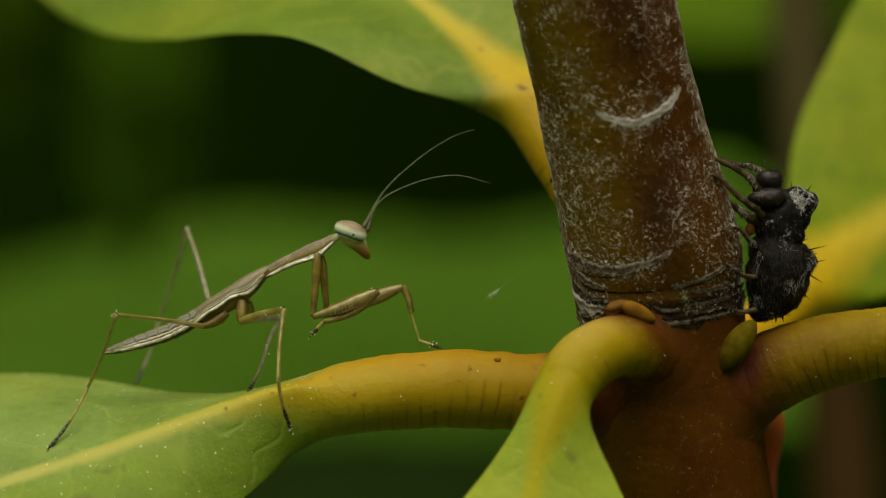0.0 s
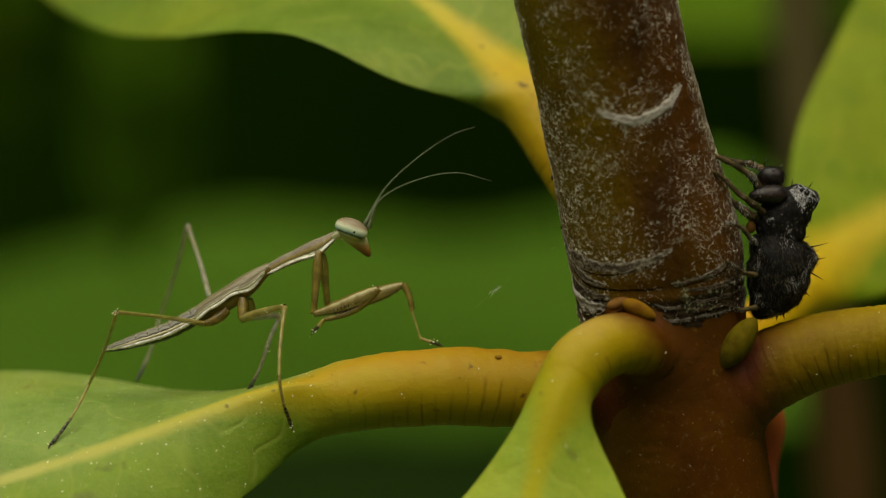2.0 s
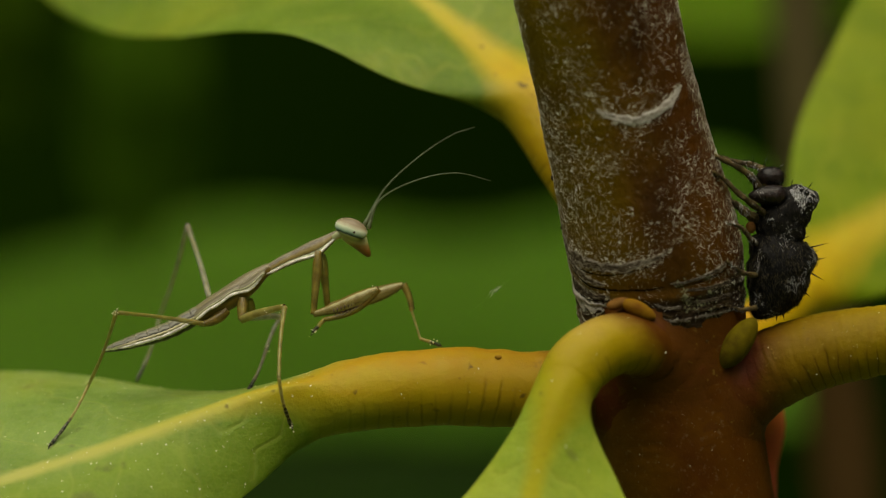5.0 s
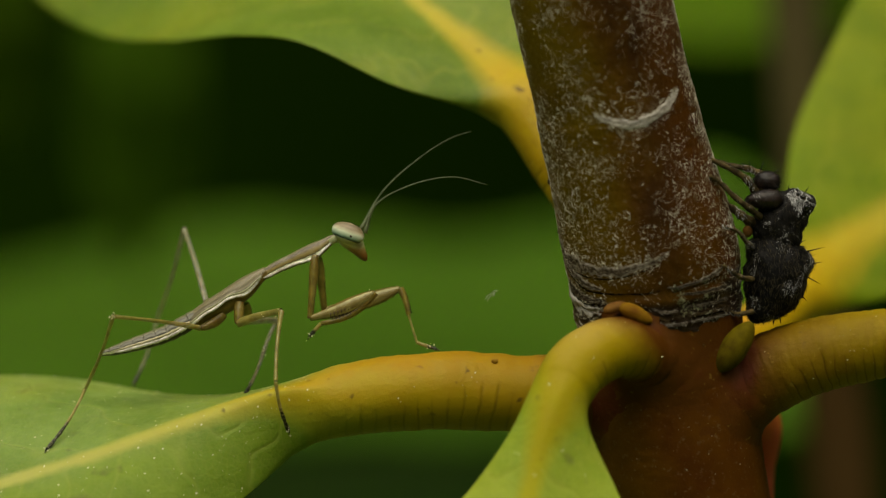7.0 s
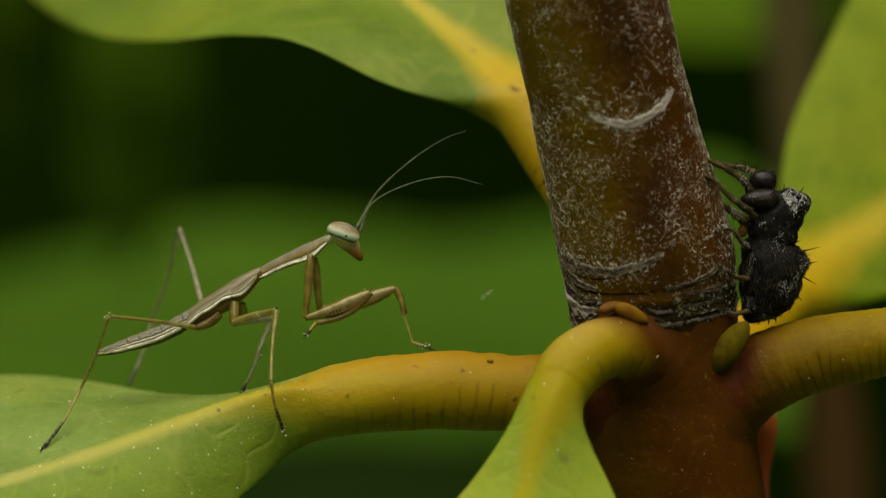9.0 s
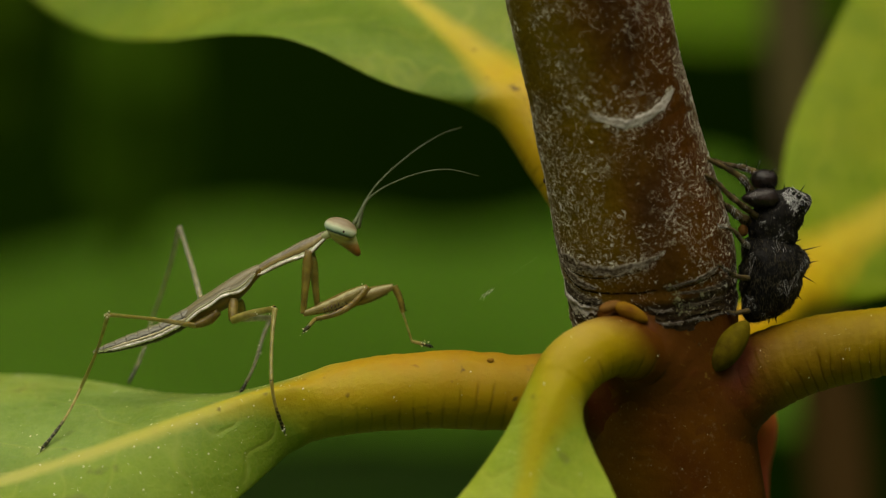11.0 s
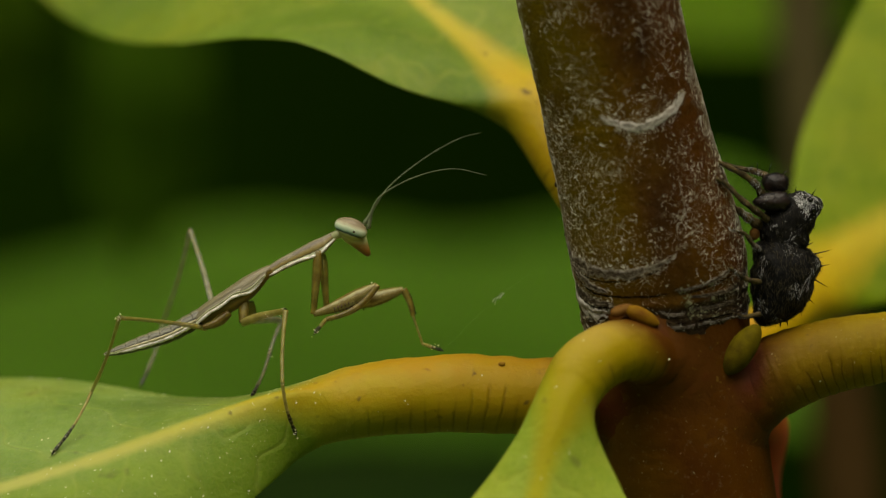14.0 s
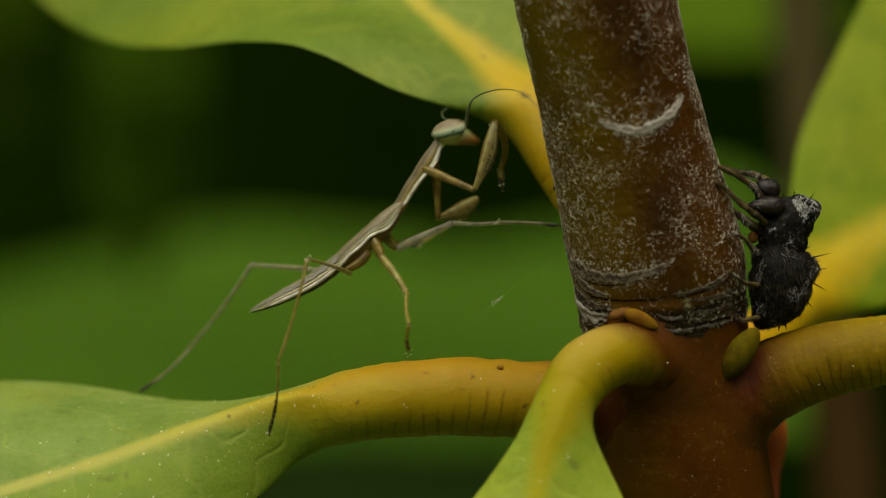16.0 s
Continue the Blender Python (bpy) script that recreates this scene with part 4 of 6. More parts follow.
far_foliage(((-200, 540, 285), (200, 560, 285), (600, 560, 285), (1000, 550, 290), (1500, 540, 300)),
            ((-200, 520, 310), (100, 446, 315), (400, 374, 315), (600, 386, 315), (780, 414, 315), (900, 408, 315), (1020, 382, 315), (1500, 400, 310)),
            ((-200, 760, 245), (200, 770, 240), (600, 745, 240), (1000, 750, 245), (1500, 720, 250)), GREEN_A, "broad blurred green leaf of the shrub behind")
far_foliage(((250, -60, 190), (252, 100, 190), (250, 300, 195), (240, 480, 200)), ((170, -60, 190), (150, 100, 192), (155, 300, 197), (235, 480, 200)),
            ((345, -60, 190), (352, 100, 192), (345, 300, 197), (245, 480, 200)), GREEN_C, "dim green leaf hanging in the shade")
far_foliage(((-120, -60, 150), (-40, 40, 152), (10, 130, 155), (20, 260, 160)), ((-260, 0, 150), (-180, 120, 152), (-80, 220, 155), (10, 265, 160)),
            ((60, -60, 150), (90, 30, 152), (70, 140, 156), (30, 260, 160)), GREEN_B, "blurred green leaf half in shade")
far_foliage(((1080, 0, 180), (1200, -5, 180), (1320, 0, 180), (1480, 10, 185)), ((1080, -90, 190), (1200, -100, 190), (1320, -95, 190), (1480, -40, 190)),
            ((1080, 75, 170), (1200, 70, 170), (1310, 72, 170), (1480, 65, 175)), GREEN_B, "bright blurred green leaf near the branch")
far_foliage(((1200, 300, 120), (1280, 330, 120), (1360, 380, 122), (1440, 460, 125)), ((1200, 262, 126), (1290, 268, 126), (1370, 300, 126), (1440, 455, 126)),
            ((1200, 420, 112), (1270, 440, 112), (1340, 470, 112), (1430, 480, 122)), GREEN_A, "blurred green leaf beside the twig")
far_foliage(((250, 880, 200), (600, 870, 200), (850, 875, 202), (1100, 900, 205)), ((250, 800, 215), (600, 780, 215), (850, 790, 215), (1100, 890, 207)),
            ((250, 1010, 180), (600, 1000, 180), (850, 1000, 182), (1100, 980, 200)), GREEN_D, "dark green leaf with deep shade painted into its colour")
twig = stalk("background_branch", ((1395, -400, 90, 72), (1412, 0, 90, 74), (1425, 200, 90, 74), (1450, 450, 90, 80), (1482, 700, 90, 88), (1500, 900, 90, 92), (1510, 1300, 90, 92)), 60, 32, OLD_BARK, None,
             shape=lambda s, a: 1 + 0.03 * noise.noise(Vector((math.cos(a), math.sin(a), s * 20))))
tagged(twig, "brown woody branch out of focus behind the shoot", "branch")


def added_surround():
    """A dark ring of foliage all round, added to block low sky light, and the ground below, out to the horizon."""
    # the stretch behind the camera is unseen and only cuts off sky light
    rows, cols = 30, 120
    verts = []
    for i in range(rows):
        for j in range(cols):
            a = 2 * math.pi * (j / (cols - 1) - 0.5)
            z = -0.6 + (0.95 + 0.55 * math.cos(a)) * i / (rows - 1)
            z = -0.6 + (z + 0.6) * 4 * (1 + 0.12 * noise.noise(Vector((math.sin(a) * 9, math.cos(a) * 9, 5))))
            r = 3.2 + 0.25 * noise.noise(Vector((math.sin(a) * 6, math.cos(a) * 6, z * 2)))
            verts.append((r * math.sin(a), r * math.cos(a) - 0.1, z))
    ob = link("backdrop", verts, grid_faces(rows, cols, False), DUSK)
    tagged(ob, "dark foliage ring far behind the shoot, deep shade painted in", "foliage", kind="structure")
    n = 41
    verts = []
    for i in range(n):
        for j in range(n):
            x, y = ((2 * i / (n - 1) - 1), (2 * j / (n - 1) - 1))
            x, y = math.copysign(abs(x) ** 3 * 400, x), math.copysign(abs(y) ** 3 * 400, y)
            verts.append((x, y, -0.6 + 0.02 * noise.noise(Vector((x, y, 0)))))
    ob = link("ground", verts, grid_faces(n, n, False), BOUNCE_GROUND)
    tagged(ob, "unseen green ground that bounces light up under the shrub", "ground", kind="structure")


added_surround()


# ---- the mantis ----
OCHRE = (1.08, 1.16, 0.94)


def body_material(name, stops, wavy, speck=0.4):
    """Stripes along a body: uv x runs from the belly 0 to the back 1, y along it."""
    m = Mat(name, 0.33, 0.5)
    x, y = m.uv()
    wave = m.math("MULTIPLY", m.math("SUBTRACT", m.math("ABSOLUTE", m.math("SINE", m.math("MULTIPLY", y, 33.0))), 0.5), wavy * 2.4)
    x = m.math("ADD", m.math("ADD", x, wave), m.math("MULTIPLY", m.math("SUBTRACT", m.noise(2500, 3), 0.5), 0.10))
    col = m.ramp(x, *stops)
    col = m.mix(m.math("MULTIPLY", m.ramp(m.noise(5200, 4, 0.7), (0.5, 0.0), (0.7, 1.0)), speck), col, (0.06, 0.045, 0.034))
    col = m.mix(m.math("MULTIPLY", m.ramp(m.noise(3100, 5, 0.7), (0.56, 0.0), (0.68, 1.0)), 0.22), col, (0.50, 0.47, 0.36))
    return m.done(m.tint(col, OCHRE), m.noise(4200, 5, 0.65), 0.00003, 0.8)


def tergite_material():
    """A ring of the abdomen: x runs from the belly 0 to the back 1 and y along the ring; each stripe sags in an arc."""
    m = Mat("striped_tergite", 0.32, 0.5)
    x, y = m.uv()
    mid = m.math("SUBTRACT", y, 0.5)
    arc = m.math("SUBTRACT", m.math("MULTIPLY", m.math("MULTIPLY", mid, mid), 0.30), 0.035)
    x = m.math("ADD", m.math("ADD", x, arc), m.math("MULTIPLY", m.math("SUBTRACT", m.noise(3600, 4, 0.65), 0.5), 0.13))
    col = m.ramp(x, (0.0, (0.010, 0.007, 0.004)), (0.19, (0.018, 0.011, 0.005)), (0.23, (0.72, 0.71, 0.58)), (0.34, (0.82, 0.81, 0.68)), (0.375, (0.08, 0.06, 0.03)), (0.41, (0.48, 0.46, 0.29)), (0.50, (0.58, 0.57, 0.40)),
                 (0.54, (0.022, 0.018, 0.016)), (0.59, (0.045, 0.038, 0.036)), (0.66, (0.19, 0.175, 0.155)), (0.76, (0.12, 0.108, 0.095)), (0.82, (0.055, 0.047, 0.04)), (0.88, (0.22, 0.20, 0.15)), (1.0, (0.14, 0.12, 0.09)))
    col = m.mix(m.math("MULTIPLY", m.ramp(m.noise(6800, 4, 0.7), (0.54, 0.0), (0.68, 1.0)), 0.22), col, (0.04, 0.032, 0.026))
    return m.done(m.tint(col, OCHRE), m.noise(4600, 5, 0.65), 0.00003, 0.8)


def wing_pad_material():
    """A wing bud: grey-brown with darker veins, and a white lower rim (x 0)."""
    m = Mat("wing_bud", 0.32, 0.5)
    x, y = m.uv()
    x = m.math("ADD", x, m.math("MULTIPLY", m.math("SUBTRACT", m.noise(3000, 4, 0.6), 0.5), 0.12))
    col = m.ramp(x, (0.0, (0.88, 0.87, 0.78)), (0.17, (0.84, 0.82, 0.72)), (0.21, (0.06, 0.045, 0.03)), (0.28, (0.36, 0.32, 0.22)), (0.36, (0.62, 0.59, 0.46)), (0.42, (0.10, 0.08, 0.062)), (0.56, (0.22, 0.185, 0.14)), (0.70, (0.12, 0.10, 0.085)), (0.84, (0.24, 0.20, 0.14)), (1.0, (0.18, 0.145, 0.10)))
    col = m.mix(m.math("MULTIPLY", m.ramp(m.noise(5600, 4, 0.7), (0.5, 0.0), (0.68, 1.0)), 0.4), col, (0.10, 0.075, 0.055))
    return m.done(m.tint(col, OCHRE), m.noise(4400, 5, 0.65), 0.00003, 0.8)


ABDOMEN_CORE = plain("dark_belly", (0.02, 0.012, 0.006), (0.06, 0.04, 0.02), 3000, 0.5)
TERGITE = tergite_material()
WING_PAD = wing_pad_material()
IVORY = plain("ivory_ridge", (0.34, 0.31, 0.22), (0.92, 0.91, 0.84), 2200, 0.35, 0.5, 0.00002)
STRAW = plain("straw_ridge", (0.34, 0.29, 0.15), (0.66, 0.62, 0.42), 2600, 0.35, 0.5, 0.00002)
FLANK = body_material("brown_flank", ((0.0, (0.10, 0.055, 0.012)), (0.25, (0.20, 0.12, 0.026)), (0.45, (0.13, 0.085, 0.026)), (0.7, (0.18, 0.14, 0.09)), (1.0, (0.20, 0.165, 0.115))), 0.0)
THORAX = body_material("brown_thorax", ((0.0, (0.15, 0.085, 0.02)), (0.09, (0.07, 0.042, 0.014)), (0.13, (0.95, 0.94, 0.90)), (0.33, (0.90, 0.89, 0.82)), (0.37, (0.07, 0.047, 0.02)), (0.44, (0.24, 0.17, 0.06)), (0.58, (0.30, 0.22, 0.10)), (0.74, (0.17, 0.12, 0.078)), (0.86, (0.10, 0.078, 0.062)), (0.93, (0.24, 0.195, 0.145)), (1.0, (0.19, 0.152, 0.11))), 0.008)


def leg_material(name, pale, dark, tip, clear=0.4):
    """Translucent horn, mottled along the leg, darker towards the foot."""
    m = Mat(name, 0.3, 0.5)
    x, y = m.uv()
    col = m.mix(m.ramp(m.noise(2600, 4, 0.6), (0.36, 0.0), (0.66, 1.0)), dark, pale)
    col = m.mix(m.math("MULTIPLY", m.ramp(m.noise(900, 3, 0.6), (0.50, 0.0), (0.66, 1.0)), 0.2), col, (dark[0] * 0.5, dark[1] * 0.45, dark[2] * 0.4))
    ring = m.math("ABSOLUTE", m.math("SUBTRACT", m.math("FRACT", m.math("MULTIPLY", y, 13.0)), 0.5))
    foot = m.ramp(m.math("ADD", y, m.math("MULTIPLY", ring, 0.10 if tip < 0.9 else 0.0)), (tip, 0.0), (min(tip + 0.10, 1.0), 1.0))
    col = m.mix(m.math("MULTIPLY", foot, m.ramp(ring, (0.0, 0.55), (0.16, 1.0))), col, (0.016, 0.014, 0.012))
    m.b.inputs["Alpha"].default_value = 1.0 - 0.5 * clear
    m.b.inputs["Subsurface Weight"].default_value = 0.4
    m.b.inputs["Subsurface Radius"].default_value = (1.0, 0.7, 0.3)
    m.b.inputs["Subsurface Scale"].default_value = 0.0003
    return m.done(col, m.noise(3600, 4, 0.6), 0.00003, 0.7)


AMBER = leg_material("amber_leg", (0.42, 0.37, 0.12), (0.26, 0.21, 0.05), 0.9985, 0.75)
AMBER_TIP = leg_material("amber_foot", (0.42, 0.36, 0.11), (0.25, 0.20, 0.05), 0.52, 0.5)
GREY_LEG = leg_material("greyish_leg", (0.46, 0.44, 0.33), (0.30, 0.27, 0.19), 0.9985, 0.9)
GREY_TIP = leg_material("greyish_foot", (0.28, 0.27, 0.17), (0.17, 0.16, 0.09), 0.74, 0.4)


def femur_material():
    m = Mat("pale_faced_femur", 0.36, 0.45)
    x, y = m.uv()
    face = m.math("COSINE", m.math("MULTIPLY", x, 6.2832))
    face = m.math("ADD", m.math("ABSOLUTE", face), m.math("MULTIPLY", m.math("SUBTRACT", m.noise(3500, 4), 0.5), 0.5))
    col = m.ramp(face, (0.30, (0.17, 0.115, 0.024)), (0.50, (0.25, 0.18, 0.045)), (0.60, (0.08, 0.052, 0.014)), (0.68, (0.42, 0.39, 0.22)), (0.90, (0.33, 0.29, 0.14)), (1.0, (0.21, 0.165, 0.06)))
    col = m.mix(m.math("MULTIPLY", m.ramp(m.noise(2200, 4, 0.6), (0.5, 0.0), (0.66, 1.0)), 0.5), col, (0.13, 0.08, 0.025))
    col = m.mix(m.ramp(y, (0.985, 0.0), (1.0, 1.0)), col, (0.05, 0.03, 0.014))
    return m.done(m.tint(col, (0.98, 1.0, 0.80)), m.noise(3600, 4, 0.6), 0.00003, 0.7)


FEMUR = femur_material()
AMBER_DEEP = leg_material("deep_amber_leg", (0.31, 0.235, 0.055), (0.15, 0.10, 0.018), 0.9985, 0.55)
HORN = plain("dark_spine", (0.03, 0.018, 0.012), (0.07, 0.04, 0.02), 4000, 0.4)
FEELER = plain("feeler", (0.08, 0.105, 0.05), (0.17, 0.205, 0.11), 4000, 0.5)


def eye_material():
    m = Mat("banded_eye", 0.34, 0.4)
    z = m.node("SeparateXYZ", i0=m.coord("UV")).outputs[0]
    z = m.math("ADD", z, m.math("MULTIPLY", m.math("SUBTRACT", m.noise(4000, 3), 0.5), 0.10))
    col = m.ramp(z, (0.0, (0.44, 0.44, 0.26)), (0.15, (0.46, 0.47, 0.30)), (0.20, (0.025, 0.04, 0.035)), (0.25, (0.06, 0.11, 0.09)), (0.30, (0.24, 0.36, 0.30)), (0.38, (0.46, 0.53, 0.46)), (0.52, (0.66, 0.67, 0.60)), (0.60, (0.52, 0.46, 0.37)), (0.72, (0.26, 0.19, 0.135)), (0.88, (0.20, 0.145, 0.105)), (1.0, (0.30, 0.23, 0.17)))
    col = m.mix(m.math("MULTIPLY", m.ramp(m.noise(5200, 3, 0.6), (0.66, 0.0), (0.72, 1.0)), 0.6), col, (0.75, 0.72, 0.64))
    return m.done(m.tint(col, OCHRE), m.noise(9000, 3), 0.00001, 0.5)


EYE_BAND = eye_material()
FACE = body_material("face", ((0.0, (0.10, 0.032, 0.008)), (0.14, (0.24, 0.10, 0.025)), (0.25, (0.30, 0.17, 0.05)), (0.33, (0.44, 0.40, 0.20)), (0.46, (0.50, 0.51, 0.32)), (0.62, (0.46, 0.42, 0.28)), (1.0, (0.24, 0.18, 0.12))), 0.0, 0.2)

# Joints in plan units with their depths at rest; then the same joints at later moments.
# body: neck, waist, tail; head: its middle and the chin; legs from their roots to their feet.
REST = {
    "body": ((590, 418, 0), (463, 482, 0), (183, 620, 0)), "head": ((620, 405, 0), (651, 452, 0)),
    "near_hind": ((361, 573, -0.40), (206, 553, -3.6), (157, 681, -0.9), (88, 789, -2.38)),
    "far_hind": ((371, 527, 0.40), (332, 398, 4.6), (283, 560, 7.0), (242, 674, 4.9)),
    "near_mid": ((430, 528, -0.30), (428, 565, -0.6), (504, 543, -1.7), (494, 668, -3.2), (517, 756, -2.6)),
    "far_mid": ((440, 530, 0.30), (446, 560, 0.6), (497, 560, 2.8), (471, 620, 1.6), (440, 690, -0.5)),
    "near_fore": ((563, 455, -0.25), (555, 556, -0.5), (670, 510, -0.8), (574, 565, -0.7), (554, 588, -0.7)),
    "far_fore": ((571, 459, 0.25), (580, 541, 0.5), (714, 503, 0.6), (729, 550, 0.4), (744, 599, 0.1), (779, 611, -0.4)),
    "near_feeler": ((652, 405, -0.12), (869, 320, -0.9)), "far_feeler": ((645, 398, 0.12), (840, 225, 0.8)),
}
# (seconds, (u, v) of each joint)
LATER = {
    "body": ((11.4, 585, 411, 459, 478, 180, 617), (13.0, 584, 407, 459, 474, 180, 615), (15.5, 583, 405, 459, 473, 181, 615), (15.6, 585, 405, 462, 473, 181, 614), (15.7, 600, 379, 488, 461, 200, 599),
             (15.8, 682, 329, 578, 428, 294, 573), (15.9, 694, 295, 607, 404, 334, 567), (16.0, 773, 232, 697, 354, 434, 538)),
    "head": ((11.4, 614, 397, 646, 444), (13.0, 613, 393, 644, 440), (15.5, 613, 391, 644, 438), (15.6, 614, 393, 645, 438), (15.7, 625, 362, 657, 407), (15.8, 708, 311, 754, 348), (15.9, 718, 270, 767, 308), (16.0, 789, 214, 842, 236)),
    "near_hind": ((11.4, 358, 570, 205, 551, 157, 681, 88, 789), (15.5, 358, 568, 205, 550, 156, 681, 88, 789), (15.6, 358, 569, 204, 550, 151, 678, 87, 789), (15.7, 366, 554, 228, 531, 158, 687, 90, 787),
                  (15.8, 452, 527, 373, 478, 332, 594, 359, 715), (15.9, 537, 514, 465, 439, 467, 620, 474, 747), (16.0, 616, 466, 542, 440, 495, 620, 475, 744)),
    "far_hind": ((11.4, 369, 523, 331, 396, 283, 558, 242, 671), (15.5, 368, 522, 330, 395, 283, 556, 242, 671), (15.6, 366, 521, 328, 393, 284, 545, 242, 671), (15.7, 383, 512, 349, 392, 303, 530, 246, 672),
                 (15.8, 462, 494, 378, 413, 318, 557, 250, 673), (15.9, 493, 488, 398, 419, 321, 570, 248, 672), (16.0, 576, 463, 441, 451, 334, 598, 248, 673)),
    "near_mid": ((11.4, 427, 524, 425, 560, 500, 540, 494, 668, 517, 756), (15.5, 426, 521, 423, 558, 499, 537, 493, 668, 517, 756), (15.6, 420, 520, 421, 558, 503, 538, 490, 673, 515, 757), (15.7, 441, 506, 442, 545, 530, 536, 501, 683, 516, 755),
                 (15.8, 532, 484, 534, 512, 559, 548, 512, 671, 514, 757), (15.9, 572, 454, 572, 495, 569, 533, 518, 660, 513, 757), (16.0, 658, 404, 672, 438, 716, 500, 721, 556, 720, 602)),
    "far_mid": ((11.4, 436, 525, 442, 556, 493, 557, 471, 618, 440, 688), (14.0, 435, 522, 441, 554, 494, 555, 470, 618, 440, 688), (14.5, 435, 521, 446, 550, 519, 516, 486, 598, 454, 684), (15.5, 435, 521, 446, 550, 519, 516, 486, 598, 454, 684),
                (15.6, 432, 519, 448, 548, 519, 518, 488, 594, 452, 683), (15.7, 453, 509, 465, 538, 524, 530, 489, 613, 456, 682), (15.8, 546, 488, 559, 506, 671, 492, 699, 548, 730, 608), (15.9, 588, 458, 597, 488, 697, 486, 704, 542, 706, 600),
                (16.0, 675, 398, 702, 425, 814, 370, 893, 376, 982, 382)),
    "near_fore": ((11.4, 558, 447, 549, 550, 667, 498, 572, 557, 551, 580), (13.0, 557, 443, 548, 547, 667, 490, 571, 553, 551, 577), (15.5, 556, 442, 548, 546, 667, 489, 571, 553, 551, 577), (15.6, 558, 444, 549, 549, 667, 491, 572, 555, 553, 578),
                  (15.7, 574, 413, 596, 515, 696, 418, 628, 497, 607, 520), (15.8, 652, 371, 767, 419, 867, 341, 918, 354, 978, 363), (15.9, 683, 333, 774, 402, 881, 335, 934, 363, 986, 380), (16.0, 755, 284, 836, 319, 872, 198, 883, 281, 890, 370)),
    "far_fore": ((11.4, 566, 451, 575, 534, 710, 500, 727, 549, 743, 599, 777, 607), (15.5, 564, 446, 571, 530, 706, 500, 725, 550, 742, 600, 773, 608), (15.6, 564, 450, 572, 533, 704, 499, 724, 552, 741, 602, 771, 609),
                 (15.7, 584, 416, 605, 511, 730, 485, 740, 538, 744, 594, 768, 606), (15.8, 660, 378, 671, 475, 799, 496, 769, 543, 755, 585, 759, 613), (15.9, 693, 337, 702, 412, 762, 389, 790, 342, 772, 328, 762, 319),
                 (16.0, 768, 284, 772, 379, 841, 332, 800, 384, 725, 421, 702, 432)),
    "near_feeler": ((11.4, 646, 397, 860, 302), (12.5, 645, 395, 853, 300), (14.5, 645, 392, 856, 298), (15.5, 645, 391, 856, 297), (15.6, 646, 393, 848, 290), (15.7, 660, 357, 840, 320), (15.8, 739, 298, 950, 205), (15.9, 746, 258, 800, 189), (16.0, 820, 204, 948, 180)),
    "far_feeler": ((11.4, 639, 390, 828, 219), (12.5, 638, 388, 826, 222), (14.5, 638, 384, 851, 224), (15.5, 638, 384, 846, 222), (15.6, 639, 386, 826, 226), (15.7, 653, 350, 857, 200), (15.8, 728, 296, 769, 185), (15.9, 740, 256, 761, 175), (16.0, 806, 200, 806, 160)),
}
MOMENTS = (0.0, 9.2, 11.4, 12.5, 13.0, 14.0, 14.5, 15.5, 15.6, 15.7, 15.8, 15.9, 15.967, 16.0)


def joints(limb, t):
    """The joints of a limb in the world at t: each piece keeps its length, and leans in depth to make up what the plan leaves."""
    rest = REST[limb]
    home = [E(*q) for q in rest]
    rows = [(0.0, *[c for q in rest for c in q[:2]]), (9.2, *[c for q in rest for c in q[:2]]), *LATER[limb]]
    # the leap ends with a braking last thirtieth of a second
    brake = 0.80 if limb in ("body", "head") else 0.88
    rows.insert(-1, (15.967, *[a + (b - a) * brake for a, b in zip(rows[-2][1:], rows[-1][1:])]))
    flat = [np.interp(t, [r[0] for r in rows], [r[k] for r in rows]) for k in range(1, 2 * len(rest) + 1)]
    if t <= 9.2:
        return home
    out = [E(flat[0], flat[1], rest[0][2])]
    for i in range(1, len(rest)):
        length = (home[i] - home[i - 1]).length
        aim = E(flat[2 * i], flat[2 * i + 1], rest[i][2])
        a = out[-1]
        dx, dz = aim.x - a.x, aim.z - a.z
        flatly = math.hypot(dx, dz)
        if flatly >= length:
            out.append(a + Vector((dx, 0, dz)) * (length / flatly))
        else:
            dy = math.sqrt(length ** 2 - flatly ** 2)
            sign = 1 if abs(a.y + dy - aim.y) < abs(a.y - dy - aim.y) else -1
            out.append(a + Vector((dx, sign * dy, dz)))
    return out


def segment(a, b):
    """A frame at a whose x runs to b and whose y looks away from the viewer as well as it can."""
    x = (b - a).normalized()
    y = Vector((0, 1, 0))
    y = (y - x * x.y).normalized()
    z = x.cross(y)
    return Matrix(((x.x, y.x, z.x, a.x), (x.y, y.y, z.y, a.y), (x.z, y.z, z.z, a.z), (0, 0, 0, 1)))


def piece(name, build, home, parent, home_parent, material, label=""):
    """A rigid piece: build gives points in the world at rest, faces and uvs; it is linked in its own frame under its parent."""
    v, f, uv = build
    inv = home.inverted()
    ob = link(name, [inv @ Vector(p) for p in v], f, material, parent, label, uvs=uv, local=True)
    ob.matrix_basis = home_parent.inverted() @ home
    return ob


